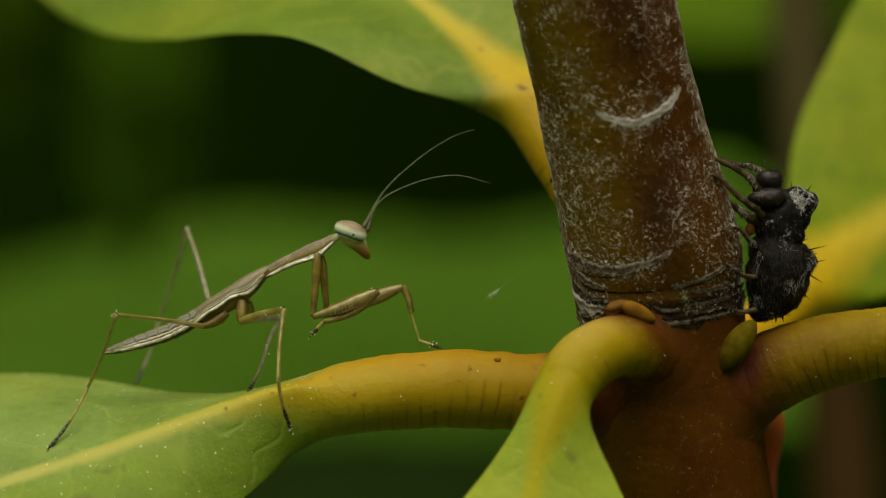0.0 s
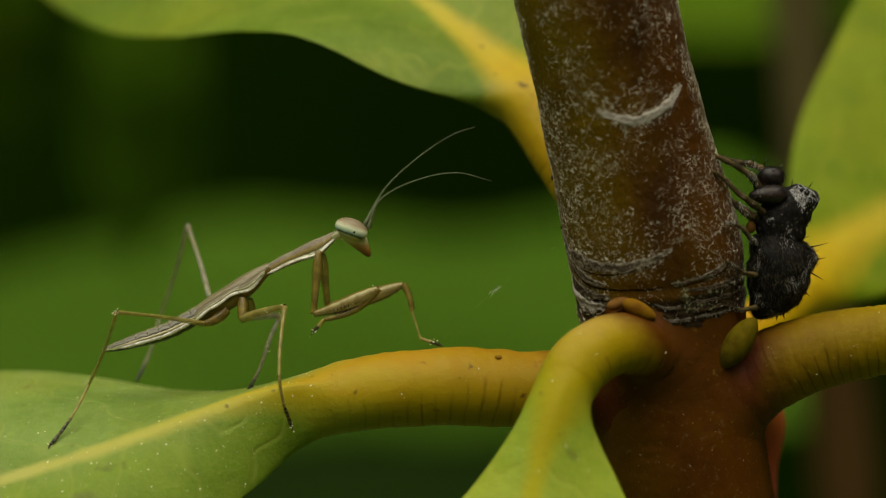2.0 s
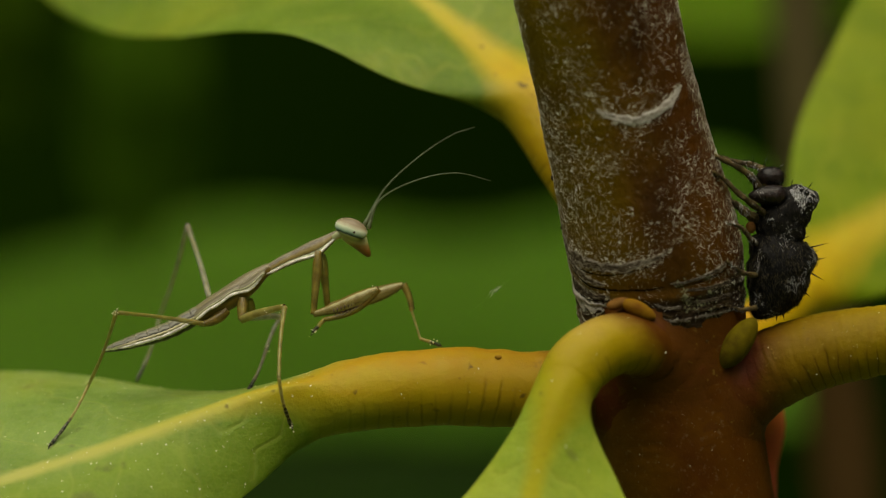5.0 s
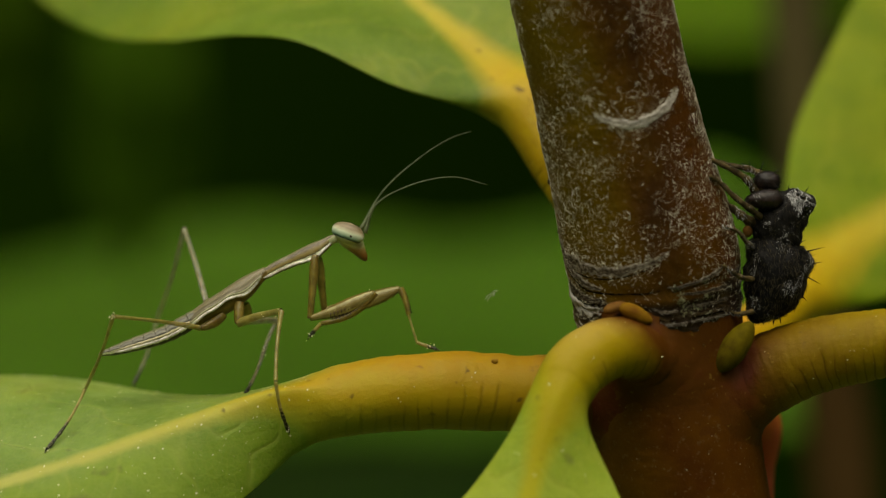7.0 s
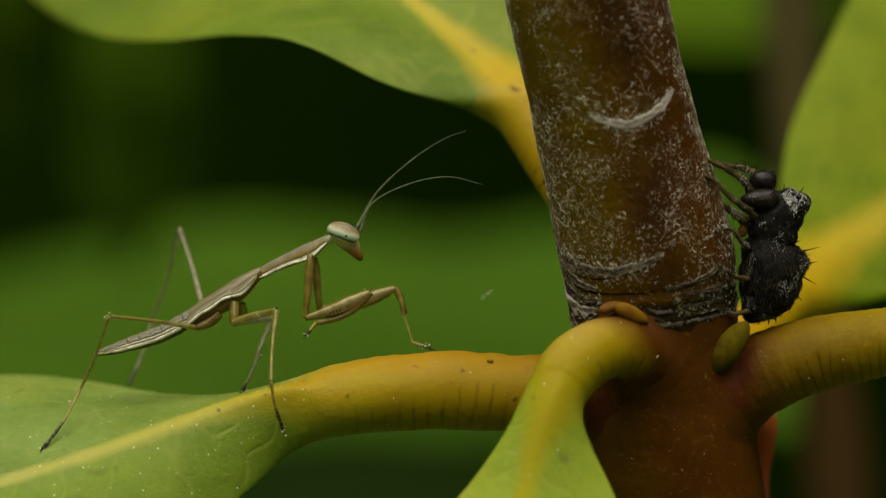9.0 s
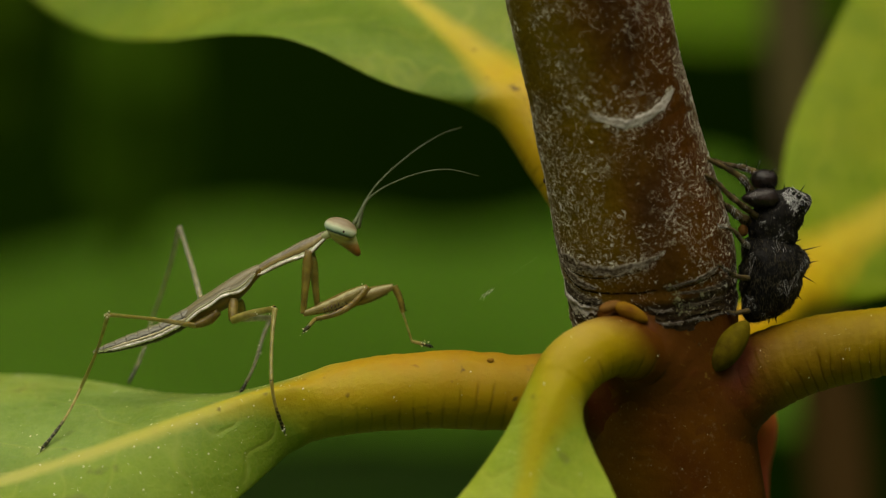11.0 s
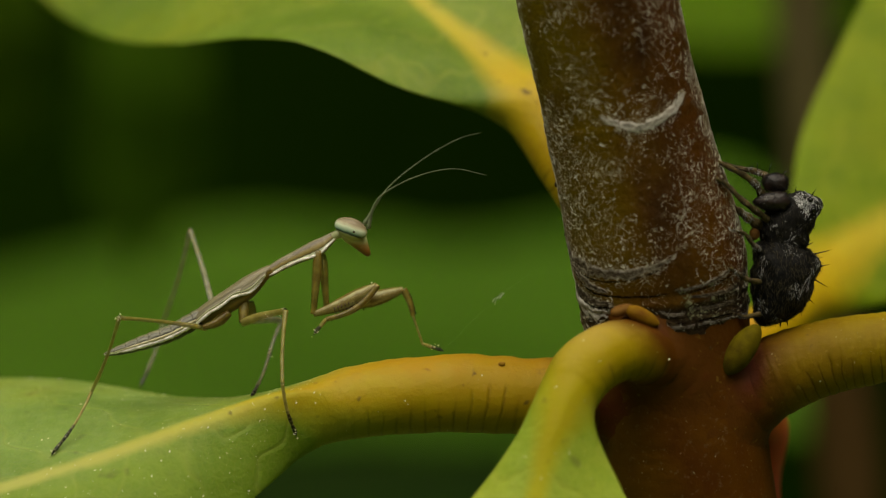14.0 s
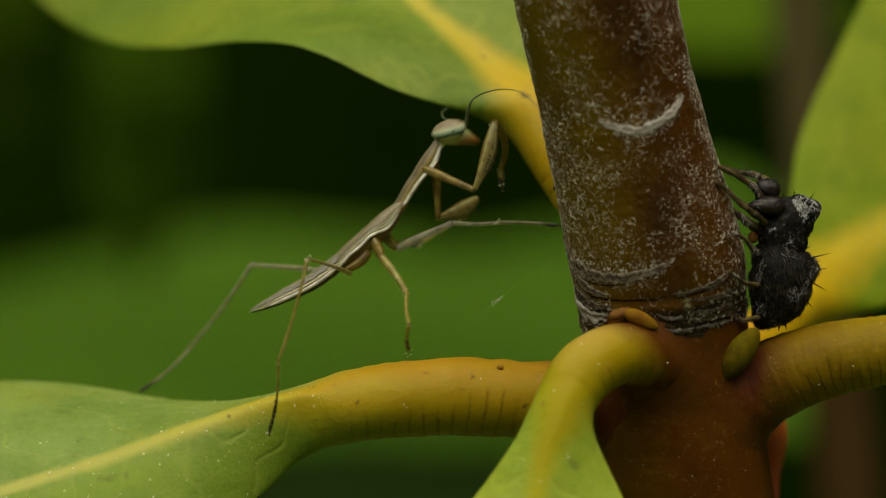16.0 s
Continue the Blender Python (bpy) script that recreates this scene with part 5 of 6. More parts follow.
def trunk_build(nodes, n, seg, flat, ripple=0.0, count=9):
    """A body swept through (u, v, radius), flat times as deep as it is high; uv x is 0 at the belly and 1 on the back."""
    rows = spline(nodes, n)
    pts = [E(u, v, 0) for u, v, r in rows]
    verts, uvs = [], []
    for i, p in enumerate(pts):
        way = (pts[min(i + 1, n - 1)] - pts[max(i - 1, 0)]).normalized()
        up = Vector((0, 1, 0)).cross(way)
        up = up if up.z > 0 else -up
        y = i / (n - 1)
        r = rows[i][2] * UNIT * (1 + ripple * abs(math.sin(math.pi * count * y)))
        for j in range(seg):
            a = 2 * math.pi * j / seg
            verts.append(p + up * (r * math.sin(a)) + Vector((0, flat * r * math.cos(a), 0)))
            uvs.append((0.5 + 0.5 * math.sin(a), y))
    faces = grid_faces(n, seg, True)
    if pts[-1].x < pts[0].x:
        faces = [tuple(reversed(q)) for q in faces]
    faces += [tuple(range(seg)), tuple(range((n - 1) * seg, n * seg))]
    return verts, faces, uvs


def rod_build(a, b, radii, n=26, seg=12, sag=0.0, spines=0, spine=0.0, down=True, claws=False):
    """A leg piece from a to b with the radii (plan units) given along it, bowed by sag, with spines on its lower edge."""
    x = b - a
    up = Vector((0, 1, 0)).cross(x.normalized())
    up = up if up.z > 0 else -up
    pts = [a + x * t + up * (sag * UNIT * math.sin(math.pi * t)) for t in np.linspace(0, 1, n)]
    rad = [np.interp(t, np.linspace(0, 1, len(radii)), radii) * 0.83 * UNIT for t in np.linspace(0, 1, n)]
    if claws:
        rad = [q * (0.85 + 0.35 * abs(math.sin(5 * math.pi * i / (n - 1)))) if i > n // 2 else q for i, q in enumerate(rad)]
    v, f, uv = swept(pts, rad, seg)
    sign = -1 if down else 1
    for i in range(spines):
        t = 0.25 + 0.68 * i / max(spines - 1, 1)
        p = a + x * t
        r = np.interp(t, np.linspace(0, 1, len(radii)), radii) * UNIT
        for side in (-1, 1):
            c = p + up * (sign * r * 0.8) + Vector((0, side * r * 0.45, 0))
            k = len(v)
            h = spine * UNIT * (1.0 if i % 2 else 0.65)
            w = 1.5 * UNIT
            d = x.normalized()
            v += [c - d * w, c + d * w, c + Vector((0, w, 0)), c + up * (sign * h) + Vector((0, side * h * 0.2, 0)) + d * h * 0.25]
            uv += [(0, 1.0)] * 4
            f += [(k, k + 1, k + 3), (k + 1, k + 2, k + 3), (k + 2, k, k + 3)]
    if claws:
        d = x.normalized()
        for side in (-1, 1):
            w, v2 = swept([b - d * 2 * UNIT, b + (d * 4 + Vector((0, side * 3, 0))) * UNIT, b + (d * 6 + Vector((0, side * 5, 0)) - up * 3) * UNIT], [1.4 * UNIT, 1.0 * UNIT, 0.3 * UNIT], 6)[:2]
            k = len(v)
            v += w
            uv += [(0, 1.0)] * len(w)
            f += [tuple(q + k for q in face) for face in v2]
    return v, f, uv


def spine_row(a, b, side, count):
    """Short black spines that point down and a little forward along the lower half of a femur, on the face turned to that side."""
    x = (b - a).normalized()
    up = Vector((0, 1, 0)).cross(x)
    up = up if up.z > 0 else -up
    v, f, uv = [], [], []
    for i in range(count):
        t = 0.30 + 0.60 * i / (count - 1)
        bulge = 12.5 * math.sin(math.pi * min(t * 0.72 + 0.22, 1)) ** 0.8 * UNIT
        for row, length in ((0.05, 7.0), (0.75, 8.0 if i % 2 else 5.5)):
            c = a + (b - a) * t - up * (5 * UNIT * math.sin(math.pi * t) + bulge * row) + Vector((0, side * bulge * math.sqrt(1 - row * row) * 0.98, 0))
            tip = c - up * (length * UNIT) - x * (2.2 * UNIT) + Vector((0, side * 1.5 * UNIT, 0))
            w, q, z = swept([c, c.lerp(tip, 0.5), tip], [1.5 * UNIT, 1.1 * UNIT, 0.3 * UNIT], 5)
            k = len(v)
            v, f, uv = v + w, f + [tuple(n + k for n in face) for face in q], uv + z
    return v, f, uv


mantis_pieces = []


def make_mantis():
    b = joints("body", 0)
    home = segment(b[1], b[2])
    body = new("mantis")
    body.empty_display_size = 0.002
    body.rotation_mode = "QUATERNION"
    body.matrix_basis = home
    tagged(body, "slender striped brown mantis nymph standing on the leaf stalk", "mantis")
    mantis_pieces.append((body, None, lambda t: segment(*joints("body", t)[1:])))

    def add(name, build, frame_at, parent, material, label=""):
        above = next(fn for ob, up, fn in mantis_pieces if ob is parent)
        ob = piece(name, build, frame_at(0), parent, above(0), material, label)
        mantis_pieces.append((ob, parent, frame_at))
        return ob

    whole = lambda t: segment(*joints("body", t)[1:])
    def fixed(name, build, parent, material, label=""):
        """A piece that never moves on its part."""
        v, f, uv = build
        inv = home.inverted()
        return link(name, [inv @ Vector(p) for p in v], f, material, parent, label, uvs=uv, local=True)

    abdomen_line = spline(((362, 552, 15), (345, 560, 15.5), (320, 574, 15.5), (295, 586, 15), (270, 594.5, 14), (245, 602, 12.5), (220, 610, 10), (203, 614.5, 7.5), (190, 618, 5), (181, 620.5, 2)), 91)
    abdomen = add("abdomen", trunk_build([(u, v, r * 0.9) for u, v, r in abdomen_line[::9]], 60, 20, 0.95), whole, body, ABDOMEN_CORE, "grey-brown abdomen with scalloped cream stripes")
    for k in range(9):
        rows = [abdomen_line[min(k * 10 + q, 90)] for q in range(0, 12, 2)]
        flare = (0.955, 0.98, 1.0, 1.015, 1.03, 1.035)
        fixed("tergite", trunk_build([(u, v, r * g) for (u, v, r), g in zip(rows, flare)], 9, 26, 0.98), abdomen, TERGITE)
    chest = add("metathorax", trunk_build(((478, 473, 9), (462, 484, 13), (445, 498, 18), (428, 511, 20), (405, 527, 20.5), (380, 541, 19), (358, 554, 16.5), (338, 565, 13)), 60, 26, 0.95), whole, body, FLANK, "brown rear thorax under two wing buds")

    def wing_pad(upper, lower, side, depth):
        """A thin curved flap that hugs the flank between its line on the back and its scalloped lower rim."""
        n, m = 28, 12
        up, lo = spline(upper, n), spline(lower, n)
        verts, uvs = [], []
        for shell in (0.0, 0.055):
            for i in range(n):
                for q in range(m):
                    h = q / (m - 1)
                    u, v = up[i] + (lo[i] - up[i]) * h
                    d = depth * math.sin(math.pi * (0.10 + 0.58 * h)) * math.sin(math.pi * (0.18 + 0.66 * i / (n - 1))) ** 0.5 - shell + (0.03 if h > 0.9 else 0.0)
                    verts.append(E(u, v, side * d))
                    uvs.append((1 - h, i / (n - 1)))
        k = n * m
        faces = grid_faces(n, m, False) + [tuple(k + q for q in reversed(f)) for f in grid_faces(n, m, False)]
        rim = list(range(m)) + [i * m + m - 1 for i in range(1, n)] + [(n - 1) * m + q for q in range(m - 2, -1, -1)] + [i * m for i in range(n - 2, 0, -1)]
        faces += [(b2, a2, a2 + k, b2 + k) for a2, b2 in zip(rim, rim[1:] + rim[:1])]
        return verts, faces, uvs

    def ridge(line, radius, side, beads=0):
        """A raised pale ridge along points (u, v, d); beads make it swell and shrink."""
        rows = spline([(u, v, side * d) for u, v, d in line], 70)
        n = len(rows)
        rad = [radius * UNIT * (0.80 + 0.35 * (abs(math.sin(math.pi * beads * i / (n - 1))) if beads else 0.5) + 0.25 * noise.noise(Vector((i * 0.4, radius, side)))) * min(1.0, 0.25 + 6 * min(i, n - 1 - i) / n) for i in range(n)]
        return swept([E(*p) for p in rows], rad, 10)

    flank = [(u, v, r) for u, v, r in abdomen_line[4:84:8]]
    for side in (-1, 1):
        fixed("pleural_stripe", ridge([(u - 0.15 * r, v + 0.50 * r, 0.86 * r * UNIT * 1000) for u, v, r in flank], 3.4, side, 9), abdomen, IVORY, "white scalloped stripe along the belly's edge")
        fixed("flank_stripe", ridge([(u, v + 0.06 * r, 0.97 * r * UNIT * 1000) for u, v, r in flank], 2.3, side, 9), abdomen, STRAW, "thin straw-coloured stripe")
        fixed("rim", ridge([(429, 517, 0.47), (408, 523, 0.53), (388, 538, 0.56), (366, 551, 0.53), (346, 569, 0.40)], 2.8, side), chest, IVORY, "white rim of a wing bud")
        fixed("rim", ridge([(468, 485, 0.36), (461, 492, 0.45), (450, 506, 0.54), (437, 515, 0.55), (421, 518, 0.52)], 2.8, side), chest, IVORY, "white rim of a wing bud")
        fixed("wing_bud", wing_pad(((436, 494), (410, 506), (385, 520), (362, 534), (344, 548)), ((430, 517), (408, 522), (388, 538), (366, 551), (344, 570)), side, 0.60), chest, WING_PAD, "pale-rimmed hind wing bud")
        fixed("wing_bud", wing_pad(((470, 474), (458, 479), (445, 487), (430, 496), (416, 504)), ((469, 485), (461, 492), (450, 506), (437, 515), (420, 518)), side, 0.64), chest, WING_PAD, "pale-rimmed fore wing bud")
    front = lambda t: segment(*joints("body", t)[:2])
    add("thorax", trunk_build(((602, 412, 5), (592, 417, 7.5), (578, 427, 11), (562, 437, 14.5), (545, 444.5, 14), (525, 453, 12), (500, 464, 11), (480, 475, 10), (463, 482, 9)), 70, 28, 0.8), front, body, THORAX, "long brown thorax with a white edge")
    for side in (-1, 1):
        add("keel", ridge([(595, 421, 0.10), (580, 434, 0.17), (567, 446.5, 0.22), (550, 454, 0.24), (530, 459.5, 0.22), (505, 470, 0.20), (485, 480, 0.18), (468, 486, 0.17)], 2.5, side), front, body, IVORY, "white keel along the thorax")
        add("hip", rod_build(E(402, 548, 0.2 * side), E(356, 574, 0.42 * side), (10, 12, 9.5, 5), sag=-5), whole, body, AMBER_DEEP)
        near = side < 0
        n = "near" if near else "far"
        pale, tip = (AMBER, AMBER_TIP) if near else (GREY_LEG, GREY_TIP)

        def hinge(limb, i):
            return lambda t: segment(*joints(limb, t)[i:i + 2])

        limb = n + "_hind"
        j = joints(limb, 0)
        leg = add("hind_leg", rod_build(j[0], j[1], (6, 5.4, 4.4, 3.9, 3.7, 4.8) if near else (6.6, 6.6, 6, 5.4, 4.6, 5.2), sag=3), hinge(limb, 0), body, pale, "thin hind leg")
        add("tibia", rod_build(j[1], j[2], (5, 3.6, 3.3, 3.4, 4.2, 3.2) if near else (4.8, 4.2, 4, 3.8, 4), sag=-5), hinge(limb, 1), leg, pale)
        add("tarsus", rod_build(j[2], j[3], (3.6, 3.0, 2.8, 3.4, 3.6, 3.8), sag=-6, claws=True), hinge(limb, 2), leg, tip, "dark-tipped foot")
        limb = n + "_mid"
        j = joints(limb, 0)
        leg = add("middle_leg", rod_build(j[0], j[1], (9.5, 11.5, 10.5, 8)), hinge(limb, 0), body, AMBER_DEEP, "thin middle leg")
        add("femur", rod_build(j[1], j[2], (9, 9, 8.4, 7.4, 6.6, 7), sag=3), hinge(limb, 1), leg, pale)
        add("tibia", rod_build(j[2], j[3], (6.4, 4.8, 4.4, 4.2, 4.0, 4.6), sag=3), hinge(limb, 2), leg, pale)
        add("tarsus", rod_build(j[3], j[4], (4, 3.6, 3.4, 3.8, 4.0), sag=-4, claws=True), hinge(limb, 3), leg, tip, "dark-tipped foot")
        limb = n + "_fore"
        j = joints(limb, 0)
        leg = add("foreleg", rod_build(j[0] + (j[0] - j[1]).normalized() * (11 * UNIT), j[1], (7, 10.5, 9.5, 8, 7, 6.5)), hinge(limb, 0), body, AMBER_DEEP, "amber grasping foreleg")
        add("femur", rod_build(j[1], j[2], (6, 8.5, 12, 15, 16.5, 15.5, 12, 6), n=34, seg=18, sag=-5), hinge(limb, 1), leg, FEMUR, "thick spined femur")
        add("spines", spine_row(j[1], j[2], side, 12), hinge(limb, 1), leg, HORN, "row of black spines on the femur")
        add("tibia", rod_build(j[2], j[3], (8, 8, 7, 6, 5) if near else (8, 7.5, 6.6, 6, 5), sag=-13 if near else 3, spines=8, spine=6, down=near), hinge(limb, 2), leg, AMBER_DEEP)
        if near:
            add("tarsus", rod_build(j[3], j[4], (4.6, 4.4, 4.2, 4.4), claws=True), hinge(limb, 3), leg, AMBER_TIP)
        else:
            add("tarsus", rod_build(j[3], j[4], (3, 2.4, 2.4, 2.6)), hinge(limb, 3), leg, AMBER)
            add("foot", rod_build(j[4], j[5], (3.4, 3.6, 3.8, 3.4, 3.6), claws=True), hinge(limb, 4), leg, AMBER_TIP)

    # grains of dust that cling to the knees and feet, and stand in for knee highlights
    for limb, piece_of, at, count in (("near_hind", 0, 1.0, 9), ("near_hind", 2, 1.0, 7), ("near_mid", 1, 0.97, 8), ("near_mid", 1, 0.62, 3), ("near_mid", 3, 1.0, 5), ("near_fore", 1, 0.9, 6), ("near_fore", 3, 0.95, 7), ("far_fore", 4, 0.7, 6), ("far_mid", 2, 0.9, 6)):
        r = random.Random(count + len(limb))
        j = joints(limb, 0)
        a, b = j[piece_of], j[piece_of + 1]
        v, f = [], []
        for _ in range(count):
            c = a.lerp(b, at) + Vector((r.gauss(0, 4.5), r.uniform(-7, -3), r.gauss(0, 4.5))) * UNIT
            w, q = blob_points([r.uniform(0.7, 1.6) * UNIT] * 3, 1, 0.3, 2.0, r.random())
            f += [tuple(n + len(v) for n in face) for face in q]
            v += [c + p for p in w]
        frame_of = (lambda limb, i: lambda t: segment(*joints(limb, t)[i:i + 2]))(limb, piece_of)
        ob = add("dust", (v, f, [(0, 0)] * len(v)), frame_of, body, SPECK, "pale grains on a leg, dust and painted knee highlights")
        tagged(ob, kind="stuff")

    skull = lambda t: segment(*joints("head", t))

    w, f, uv = trunk_build(((603, 394, 9), (612, 402, 17), (624, 413, 20), (635, 426, 16), (644, 439, 10.5), (651, 449, 6.5), (654, 454, 2.5)), 30, 24, 1.25)
    uv = [(min(max(0.5 + 0.5 * (p.z - E(627, 418).z) / (34 * UNIT), 0), 1), 0.5) for p in w]
    nv, nf, nuv = swept([E(588, 420, 0), E(602, 415, 0), E(615, 412, 0)], [7 * UNIT, 8 * UNIT, 9 * UNIT], 14)
    k = len(w)
    w += nv
    uv += [(0.5, 0.5)] * len(nv)
    f += [tuple(i + k for i in q) for q in nf]
    head = add("head", (w, f, uv), skull, body, FACE, "small triangular tan head")
    for side in (-1, 1):
        v, f = blob_points([30 * UNIT, 15 * UNIT, 18 * UNIT], 4, 0.015, 2, side)
        spin = Matrix.Rotation(radians(20), 3, "Y") @ Matrix.Rotation(radians(10 * side), 3, "Z")
        mid = E(622, 405, 0.42 * side)
        add("eye", ([mid + spin @ p for p in v], f, [(0.5 + 0.5 * p.z / (18 * UNIT), 0.5) for p in v]), skull, head, EYE_BAND, "large oval eye banded cream and teal")
        v, f = blob_points([2.6 * UNIT] * 3, 2)
        add("pupil", ([E(627, 411, 0.42 * side + 0.31 * side) + p for p in v], f, [(0, 0)] * len(v)), skull, head, HORN, "tiny black pupil spot")
        limb = ("near" if side < 0 else "far") + "_feeler"
        j = joints(limb, 0)
        bow = ((652, 405), (673, 353), (737, 319), (807, 306), (869, 320)) if side < 0 else ((645, 398), (682, 333), (742, 277), (800, 239), (840, 225))
        path = [E(u, v, np.interp(i, (0, 4), (0.12 * side, 0.85 * side))) for i, (u, v) in enumerate(bow)]
        rows = spline([tuple(p) for p in path], 40)
        add("antenna", swept([Vector(p) for p in rows], [UNIT * np.interp(i, (0, 2, 9, 39), (4.2, 3.0, 1.4, 0.45)) * (1 + 0.1 * (i % 2)) for i in range(40)], 8), (lambda limb: lambda t: segment(*joints(limb, t)))(limb), head, FEELER, "hair-thin antenna")


make_mantis()


# ---- the spider ----
def spider_material(name, a, b, c):
    m = Mat(name, 0.45, 0.10)
    col = m.mix(m.ramp(m.noise(2200, 5, 0.65), (0.38, 0.0), (0.62, 1.0)), a, b)
    col = m.mix(m.ramp(m.noise(4800, 4, 0.7), (0.60, 0.0), (0.72, 1.0)), col, c)
    return m.done(col, m.math("ADD", m.noise(4200, 5, 0.7), m.noise(1800, 3)), 0.00006, 0.9)


SPIDER = spider_material("black_mottled_cuticle", (0.002, 0.002, 0.002), (0.006, 0.0055, 0.005), (0.022, 0.019, 0.015))
SPIDER_HEAD = spider_material("grey_mottled_cuticle", (0.004, 0.004, 0.004), (0.016, 0.014, 0.012), (0.22, 0.215, 0.21))
SPIDER_PALP = spider_material("brown_black_palp", (0.007, 0.006, 0.006), (0.024, 0.012, 0.008), (0.03, 0.026, 0.026))
SPIDER_PALP.node_tree.nodes["Principled BSDF"].inputs["Specular IOR Level"].default_value = 0.5
SPIDER_PALP.node_tree.nodes["Principled BSDF"].inputs["Roughness"].default_value = 0.34
BROWN_HAIR = plain("golden_brown_hair", (0.02, 0.016, 0.006), (0.075, 0.06, 0.028), 5000, 0.6, 0.3)
SPIDER_LEG = spider_material("banded_brown_leg", (0.035, 0.025, 0.010), (0.15, 0.11, 0.045), (0.30, 0.26, 0.17))
BLACK_EYE = plain("black_eye", (0.004, 0.004, 0.004), (0.008, 0.008, 0.008), 3000, 0.1, 0.6, 0.0)
PALE_HAIR = plain("pale_hair", (0.34, 0.34, 0.34), (0.80, 0.81, 0.82), 6000, 0.7, 0.2)


def outline_blob(name, u, v, d, reach, depth, detail, rough, material, parent, label="", seed=1.0):
    """A body whose silhouette reaches so far, in plan units, at twelve even angles from the right upwards."""
    ring = list(reach) + [reach[0]]
    mid = E(u, v, d)

    def form(p, q):
        a = math.atan2(q.z, q.x) % (2 * math.pi)
        k = a / (2 * math.pi) * 12
        i = int(k) % 12
        f = k - int(k)
        f = f * f * (3 - 2 * f)
        r = ring[i] * (1 - f) + ring[i + 1] * f
        flat = math.hypot(q.x, q.z)
        n = 1 + rough * noise.fractal(q * 3 + Vector((seed, 0, 0)), 0.8, 2.2, 4)
        return mid + Vector((math.cos(a) * flat * r, q.y * depth, math.sin(a) * flat * r)) * (UNIT * n)
    vv, ff = blob_points((1, 1, 1), detail, form=form)
    return link(name, vv, ff, material, parent, label)


def hairs(parent, source, count, length, material, name, label, lift, seed, width=1.1, clump=-1.0, near=None):
    """Short hairs that lie over a body, in one mesh."""
    r = random.Random(seed)
    base = base_of(parent)
    verts, faces = [], []
    polys = source.data.polygons
    for _ in range(count):
        p = polys[r.randrange(len(polys))]
        c, nrm = p.center + base, p.normal
        if noise.noise(c * 1300) < clump or near and (c - E(*near[:3])).length > near[3] * UNIT * r.uniform(0.5, 1):
            continue
        along = Vector((r.uniform(-0.6, 0.6), r.uniform(-0.5, 0.5), -1 + r.uniform(-0.2, 0.8)))
        along = (along - nrm * along.dot(nrm)).normalized()
        way = (along + nrm * lift * r.uniform(0.5, 1.5)).normalized()
        side = way.cross(nrm).normalized() * (width * UNIT)
        l = length * UNIT * r.uniform(0.5, 1.3)
        k = len(verts)
        verts += [c - side, c + side, c + nrm * (width * UNIT), c + way * l]
        faces += [(k, k + 1, k + 3), (k + 1, k + 2, k + 3), (k + 2, k, k + 3)]
    ob = link(name, verts, faces, material, source, label, smooth=False)
    return tagged(ob, kind="stuff")


def bristle(parent, a, b, width=1.6):
    return link("bristle", *swept([E(*a), E(*a).lerp(E(*b), 0.5), E(*b)], [width * UNIT, width * 0.7 * UNIT, 0.25 * UNIT], 6)[:2], BLACK_EYE, parent)


spider = thing("spider", E(1345, 572, -1.0), "small black mottled bristly spider clinging to the stem", "spider")
abdomen = outline_blob("abdomen", 1378, 490, -1.0, (54, 76, 76, 86, 84, 60, 54, 58, 84, 66, 58, 54), 46, 5, 0.05, SPIDER, spider, "humped black abdomen with pale flecks")
carapace = outline_blob("carapace", 1390, 380, -1.0, (44, 66, 60, 48, 48, 44, 50, 60, 70, 66, 56, 42), 34, 5, 0.08, SPIDER_HEAD, spider, "grey and black head with raised eye mound", 6.0)
palps = [outline_blob("palp", 1366, 313, -0.9, (22, 22, 19, 18, 20, 24, 25, 23, 19, 17, 19, 22), 18, 4, 0.035, SPIDER_PALP, spider, "swollen dark palp", 2.0),
         outline_blob("palp", 1362, 345, -1.6, (31, 28, 20, 17, 18, 24, 37, 26, 18, 16, 19, 27), 19, 4, 0.03, SPIDER_PALP, spider, "swollen dark palp", 4.0)]
hairs(spider, abdomen, 2600, 10, PALE_HAIR, "hair", "short pale hairs", 0.14, 3, 0.24, 0.16)
hairs(spider, abdomen, 2400, 13, BROWN_HAIR, "hair", "golden brown hairs", 0.16, 4, 0.34)
hairs(spider, abdomen, 900, 9, SPIDER, "hair", "short dark hairs", 0.45, 5, 0.8)
hairs(spider, carapace, 2600, 7, PALE_HAIR, "hair", "short pale hairs", 0.14, 7, 0.34, 0.16)
hairs(spider, carapace, 700, 8, BROWN_HAIR, "hair", "golden brown hairs", 0.16, 6, 0.3)
hairs(spider, carapace, 6000, 6, PALE_HAIR, "hair", "white hairs on the eye mound", 0.14, 8, 0.7, -0.1, (1421, 342, -1.7, 36))
hairs(spider, carapace, 300, 8, SPIDER, "hair", "short dark hairs", 0.5, 9, 0.7)
for k, p in enumerate(palps):
    hairs(spider, p, 400, 5, PALE_HAIR, "hair", "fine pale hairs", 0.15, 11 + k, 0.24, 0.3)
    hairs(spider, p, 300, 6, SPIDER, "hair", "fine dark hairs", 0.6, 15 + k, 0.6)
for u, v, d, r in ((1428, 342, -1.72, 5), (1433, 359, -1.70, 5), (1418, 337, -1.72, 3.5), (1438, 347, -1.35, 4)):
    vv, ff = blob_points([r * UNIT] * 3, 2)
    link("eye", [E(u, v, d) + p for p in vv], ff, BLACK_EYE, carapace, "tiny black eye")
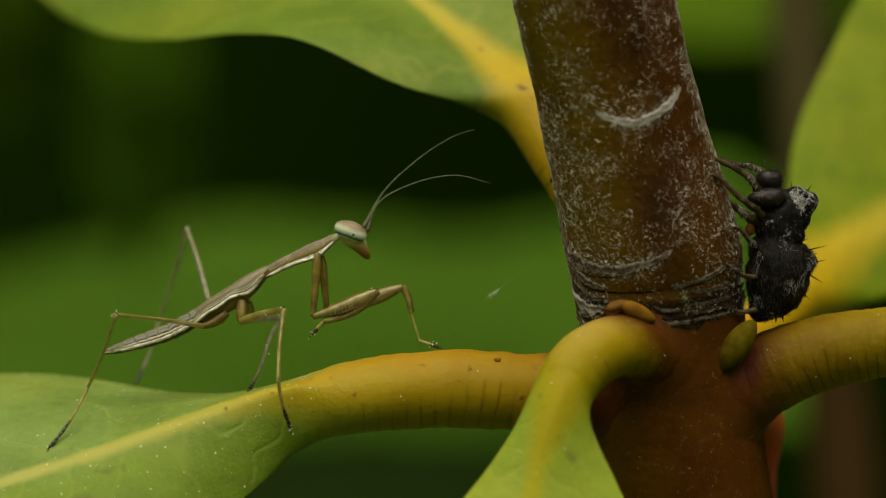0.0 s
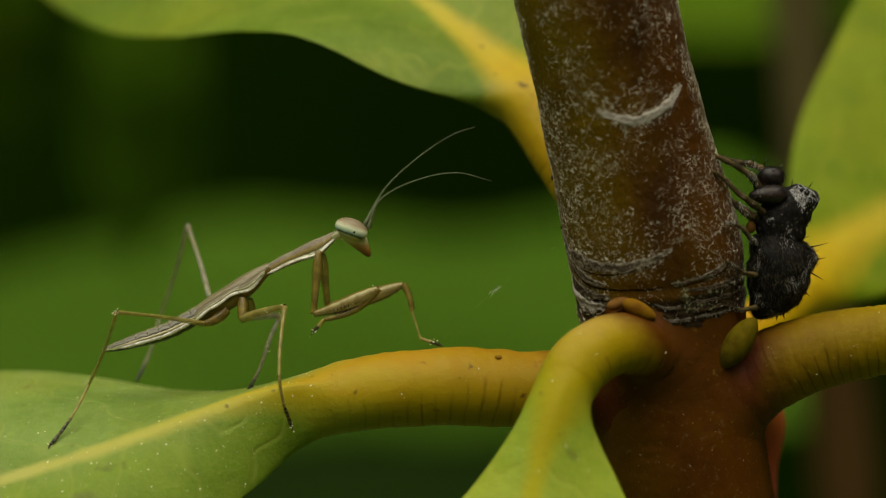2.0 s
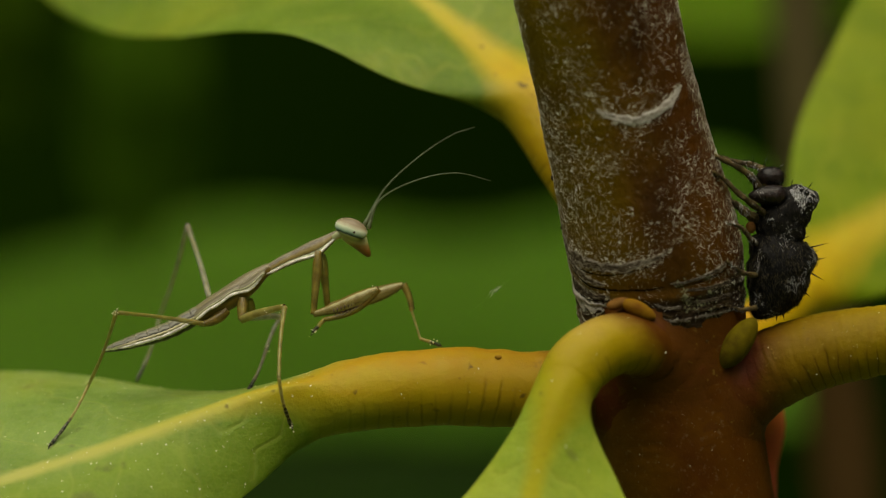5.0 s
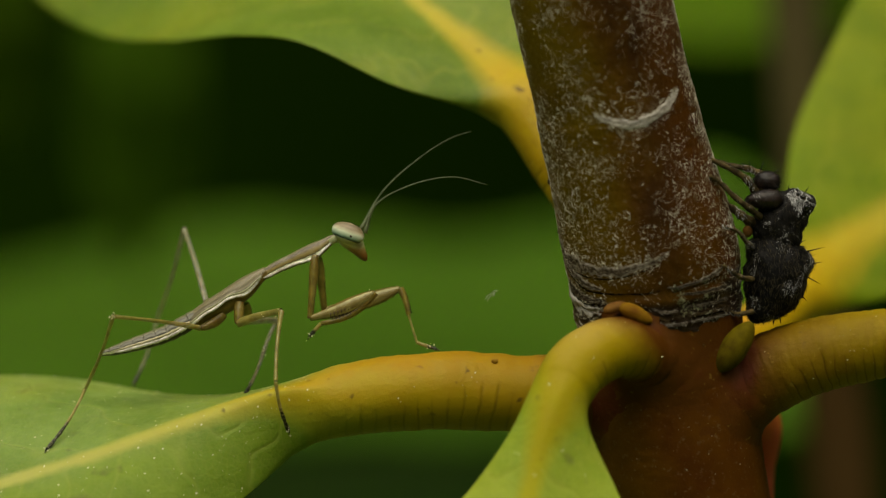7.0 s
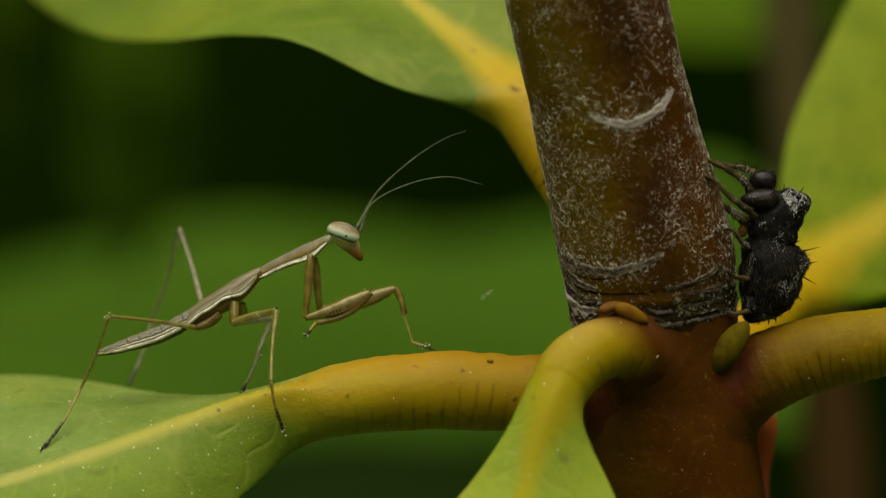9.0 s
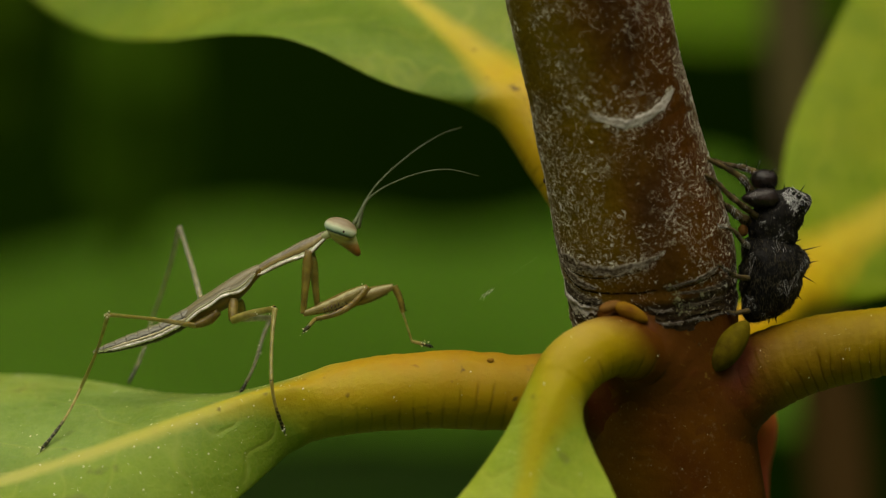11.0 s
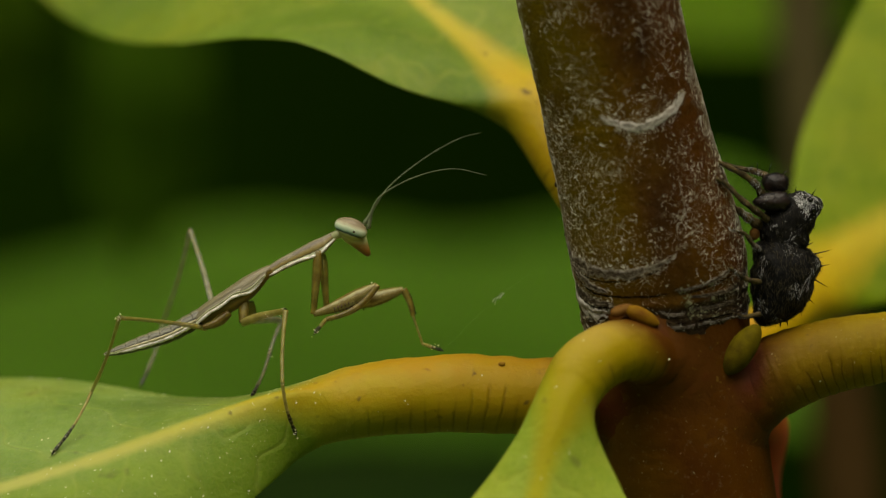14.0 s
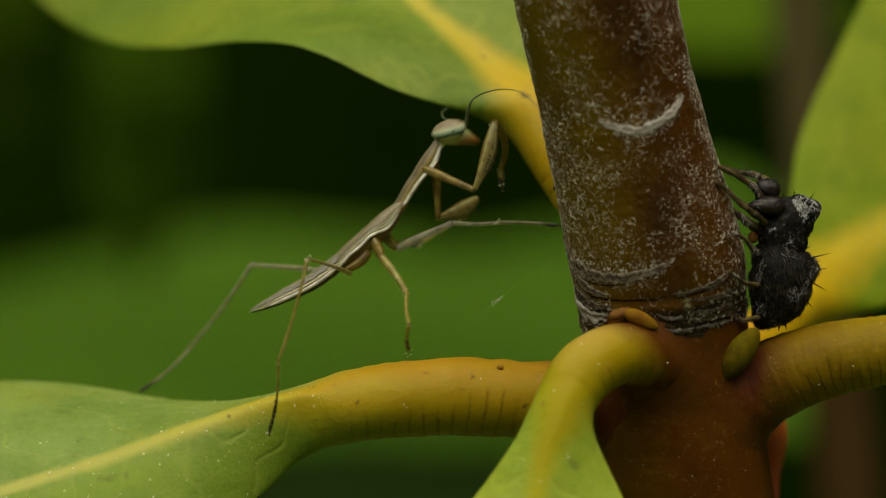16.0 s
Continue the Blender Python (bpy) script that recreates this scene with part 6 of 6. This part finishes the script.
for a, b in (((1425, 440), (1466, 430)), ((1432, 462), (1462, 456)), ((1430, 480), (1458, 496)), ((1421, 512), (1434, 526)), ((1412, 428), (1432, 417)), ((1386, 555), (1388, 566)), ((1375, 560), (1374, 568))):
    bristle(abdomen, (*a, -1.1), (*b, -1.2), 1.7)
for a, b in (((1436, 345), (1452, 354)), ((1430, 334), (1438, 322)), ((1400, 332), (1403, 318)), ((1415, 422), (1418, 430)), ((1385, 332), (1381, 322))):
    bristle(carapace, (*a, -1.1), (*b, -1.2), 1.2)
for a, b in (((1352, 295), (1358, 277)), ((1333, 290), (1333, 275)), ((1322, 290), (1322, 281)), ((1376, 298), (1388, 290))):
    bristle(palps[0], (*a, -0.8), (*b, -0.8), 1.2)


def spider_leg(nodes, width):
    rows = spline([(u, v, d, w) for (u, v, d), w in zip(nodes, np.linspace(width, width * 0.45, len(nodes)))], 40)
    pts = [E(u, v, d) for u, v, d, r in rows]
    rad = [r * UNIT * (1 + 0.12 * math.sin(i * 0.7)) for i, (u, v, d, r) in enumerate(rows)]
    v, f, uv = swept(pts, rad, 10)
    leg = link("leg", v, f, SPIDER_LEG, spider, "thin brown banded leg", uvs=uv)
    hairs(spider, leg, 130, 7, BLACK_EYE, "hair", "short leg bristles", 0.9, int(nodes[0][1]), 0.45)
    hairs(spider, leg, 420, 6, PALE_HAIR, "hair", "tufts of white hair", 0.25, int(nodes[0][1]) + 1, 0.3, 0.34)
    return leg


spider_leg(((1345, 338, -1.4), (1334, 318, -1.7), (1318, 303, -1.9), (1295, 290, -2.1), (1262, 274, -2.5)), 8)
spider_leg(((1356, 302, -0.5), (1332, 292, -0.2), (1305, 287, 0.1), (1285, 281, 0.4), (1258, 272, 0.3)), 6.5)
spider_leg(((1362, 384, -1.0), (1330, 360, -2.2), (1305, 340, -2.4), (1283, 318, -2.6), (1262, 304, -3.1)), 7)
spider_leg(((1352, 396, -1.0), (1328, 381, -1.2), (1308, 366, -1.4), (1285, 350, -1.6)), 11)
spider_leg(((1350, 440, -1.0), (1328, 422, -2.0), (1312, 402, -2.4), (1285, 392, -3.2)), 5.6)
spider_leg(((1352, 488, -1.1), (1320, 484, -2.4), (1303, 474, -2.8), (1286, 462, -3.2)), 5.6)
spider_leg(((1358, 540, -0.9), (1332, 545, -1.7), (1312, 548, -1.9), (1288, 542, -2.4)), 5.6)

vv, ff = blob_points((9 * UNIT, 9 * UNIT, 11 * UNIT), 3, 0.12, 2.0, 3.0)
link("coxa", [E(1329, 402, -1.2) + p for p in vv], ff, BUD_RED, spider, "reddish brown leg base")


# ---- a wisp of silk ----
def silk_wisp():
    """A hair-thin thread from the stalk to the stem, with a tuft of fluff caught on it."""
    ends = E(770, 616, -0.9), E(880, 510, 0.4), E(1000, 425, 0.6)
    rows = spline([tuple(p) for p in ends], 60)
    ob = link("silk_thread", *swept([Vector(p) for p in rows], [0.012 * UNIT] * 60, 6)[:2], SILK)
    tagged(ob, "hair-thin silk thread between stalk and stem", "silk thread")
    r = random.Random(9)
    verts, faces = [], []
    for k in range(12):
        c = Vector(rows[28]).lerp(Vector(rows[32]), r.random()) + Vector((r.gauss(0, 2), r.gauss(0, 2), r.gauss(0, 1.5))) * UNIT
        way = Vector((r.gauss(1, 0.5), r.gauss(0, 0.4), r.gauss(0.45, 0.4))).normalized() * (r.uniform(3, 8) * UNIT)
        v, f, uv = swept([c - way, c + Vector((0, 0, r.gauss(0, 1) * UNIT)), c + way], [0.12 * UNIT, 0.3 * UNIT, 0.12 * UNIT], 5)
        faces += [tuple(n + len(verts) for n in q) for q in f]
        verts += v
    link("fluff", verts, faces, SILK, ob, "pale wisp of fluff")


SILK = plain("white_silk", (0.55, 0.55, 0.48), (0.80, 0.80, 0.74), 6000, 0.6, 0.3)
silk_wisp()


def motions():
    for ob, parent, frame_at in mantis_pieces:
        above = next((fn for o, up, fn in mantis_pieces if o is parent), None)
        walk(ob, [(t, above(t).inverted() @ frame_at(t) if above else frame_at(t)) for t in MOMENTS])
    # the spider works its palps
    for k, palp in enumerate(palps):
        walk(palp, [(t, pose(a * UNIT * (1 - 0.35 * k), 0, -b * UNIT * (1 - 0.5 * k))) for t, a, b in
                    ((0.0, -2, 1.5), (2.0, 0, 0), (4.2, 0, 0), (6.5, -1, 1), (9.2, 0, 0), (11.5, 2, 0), (13.0, 3, -2), (14.5, 0, 0), (15.5, -4, 1), (16.0, -11, 4))])


motions()
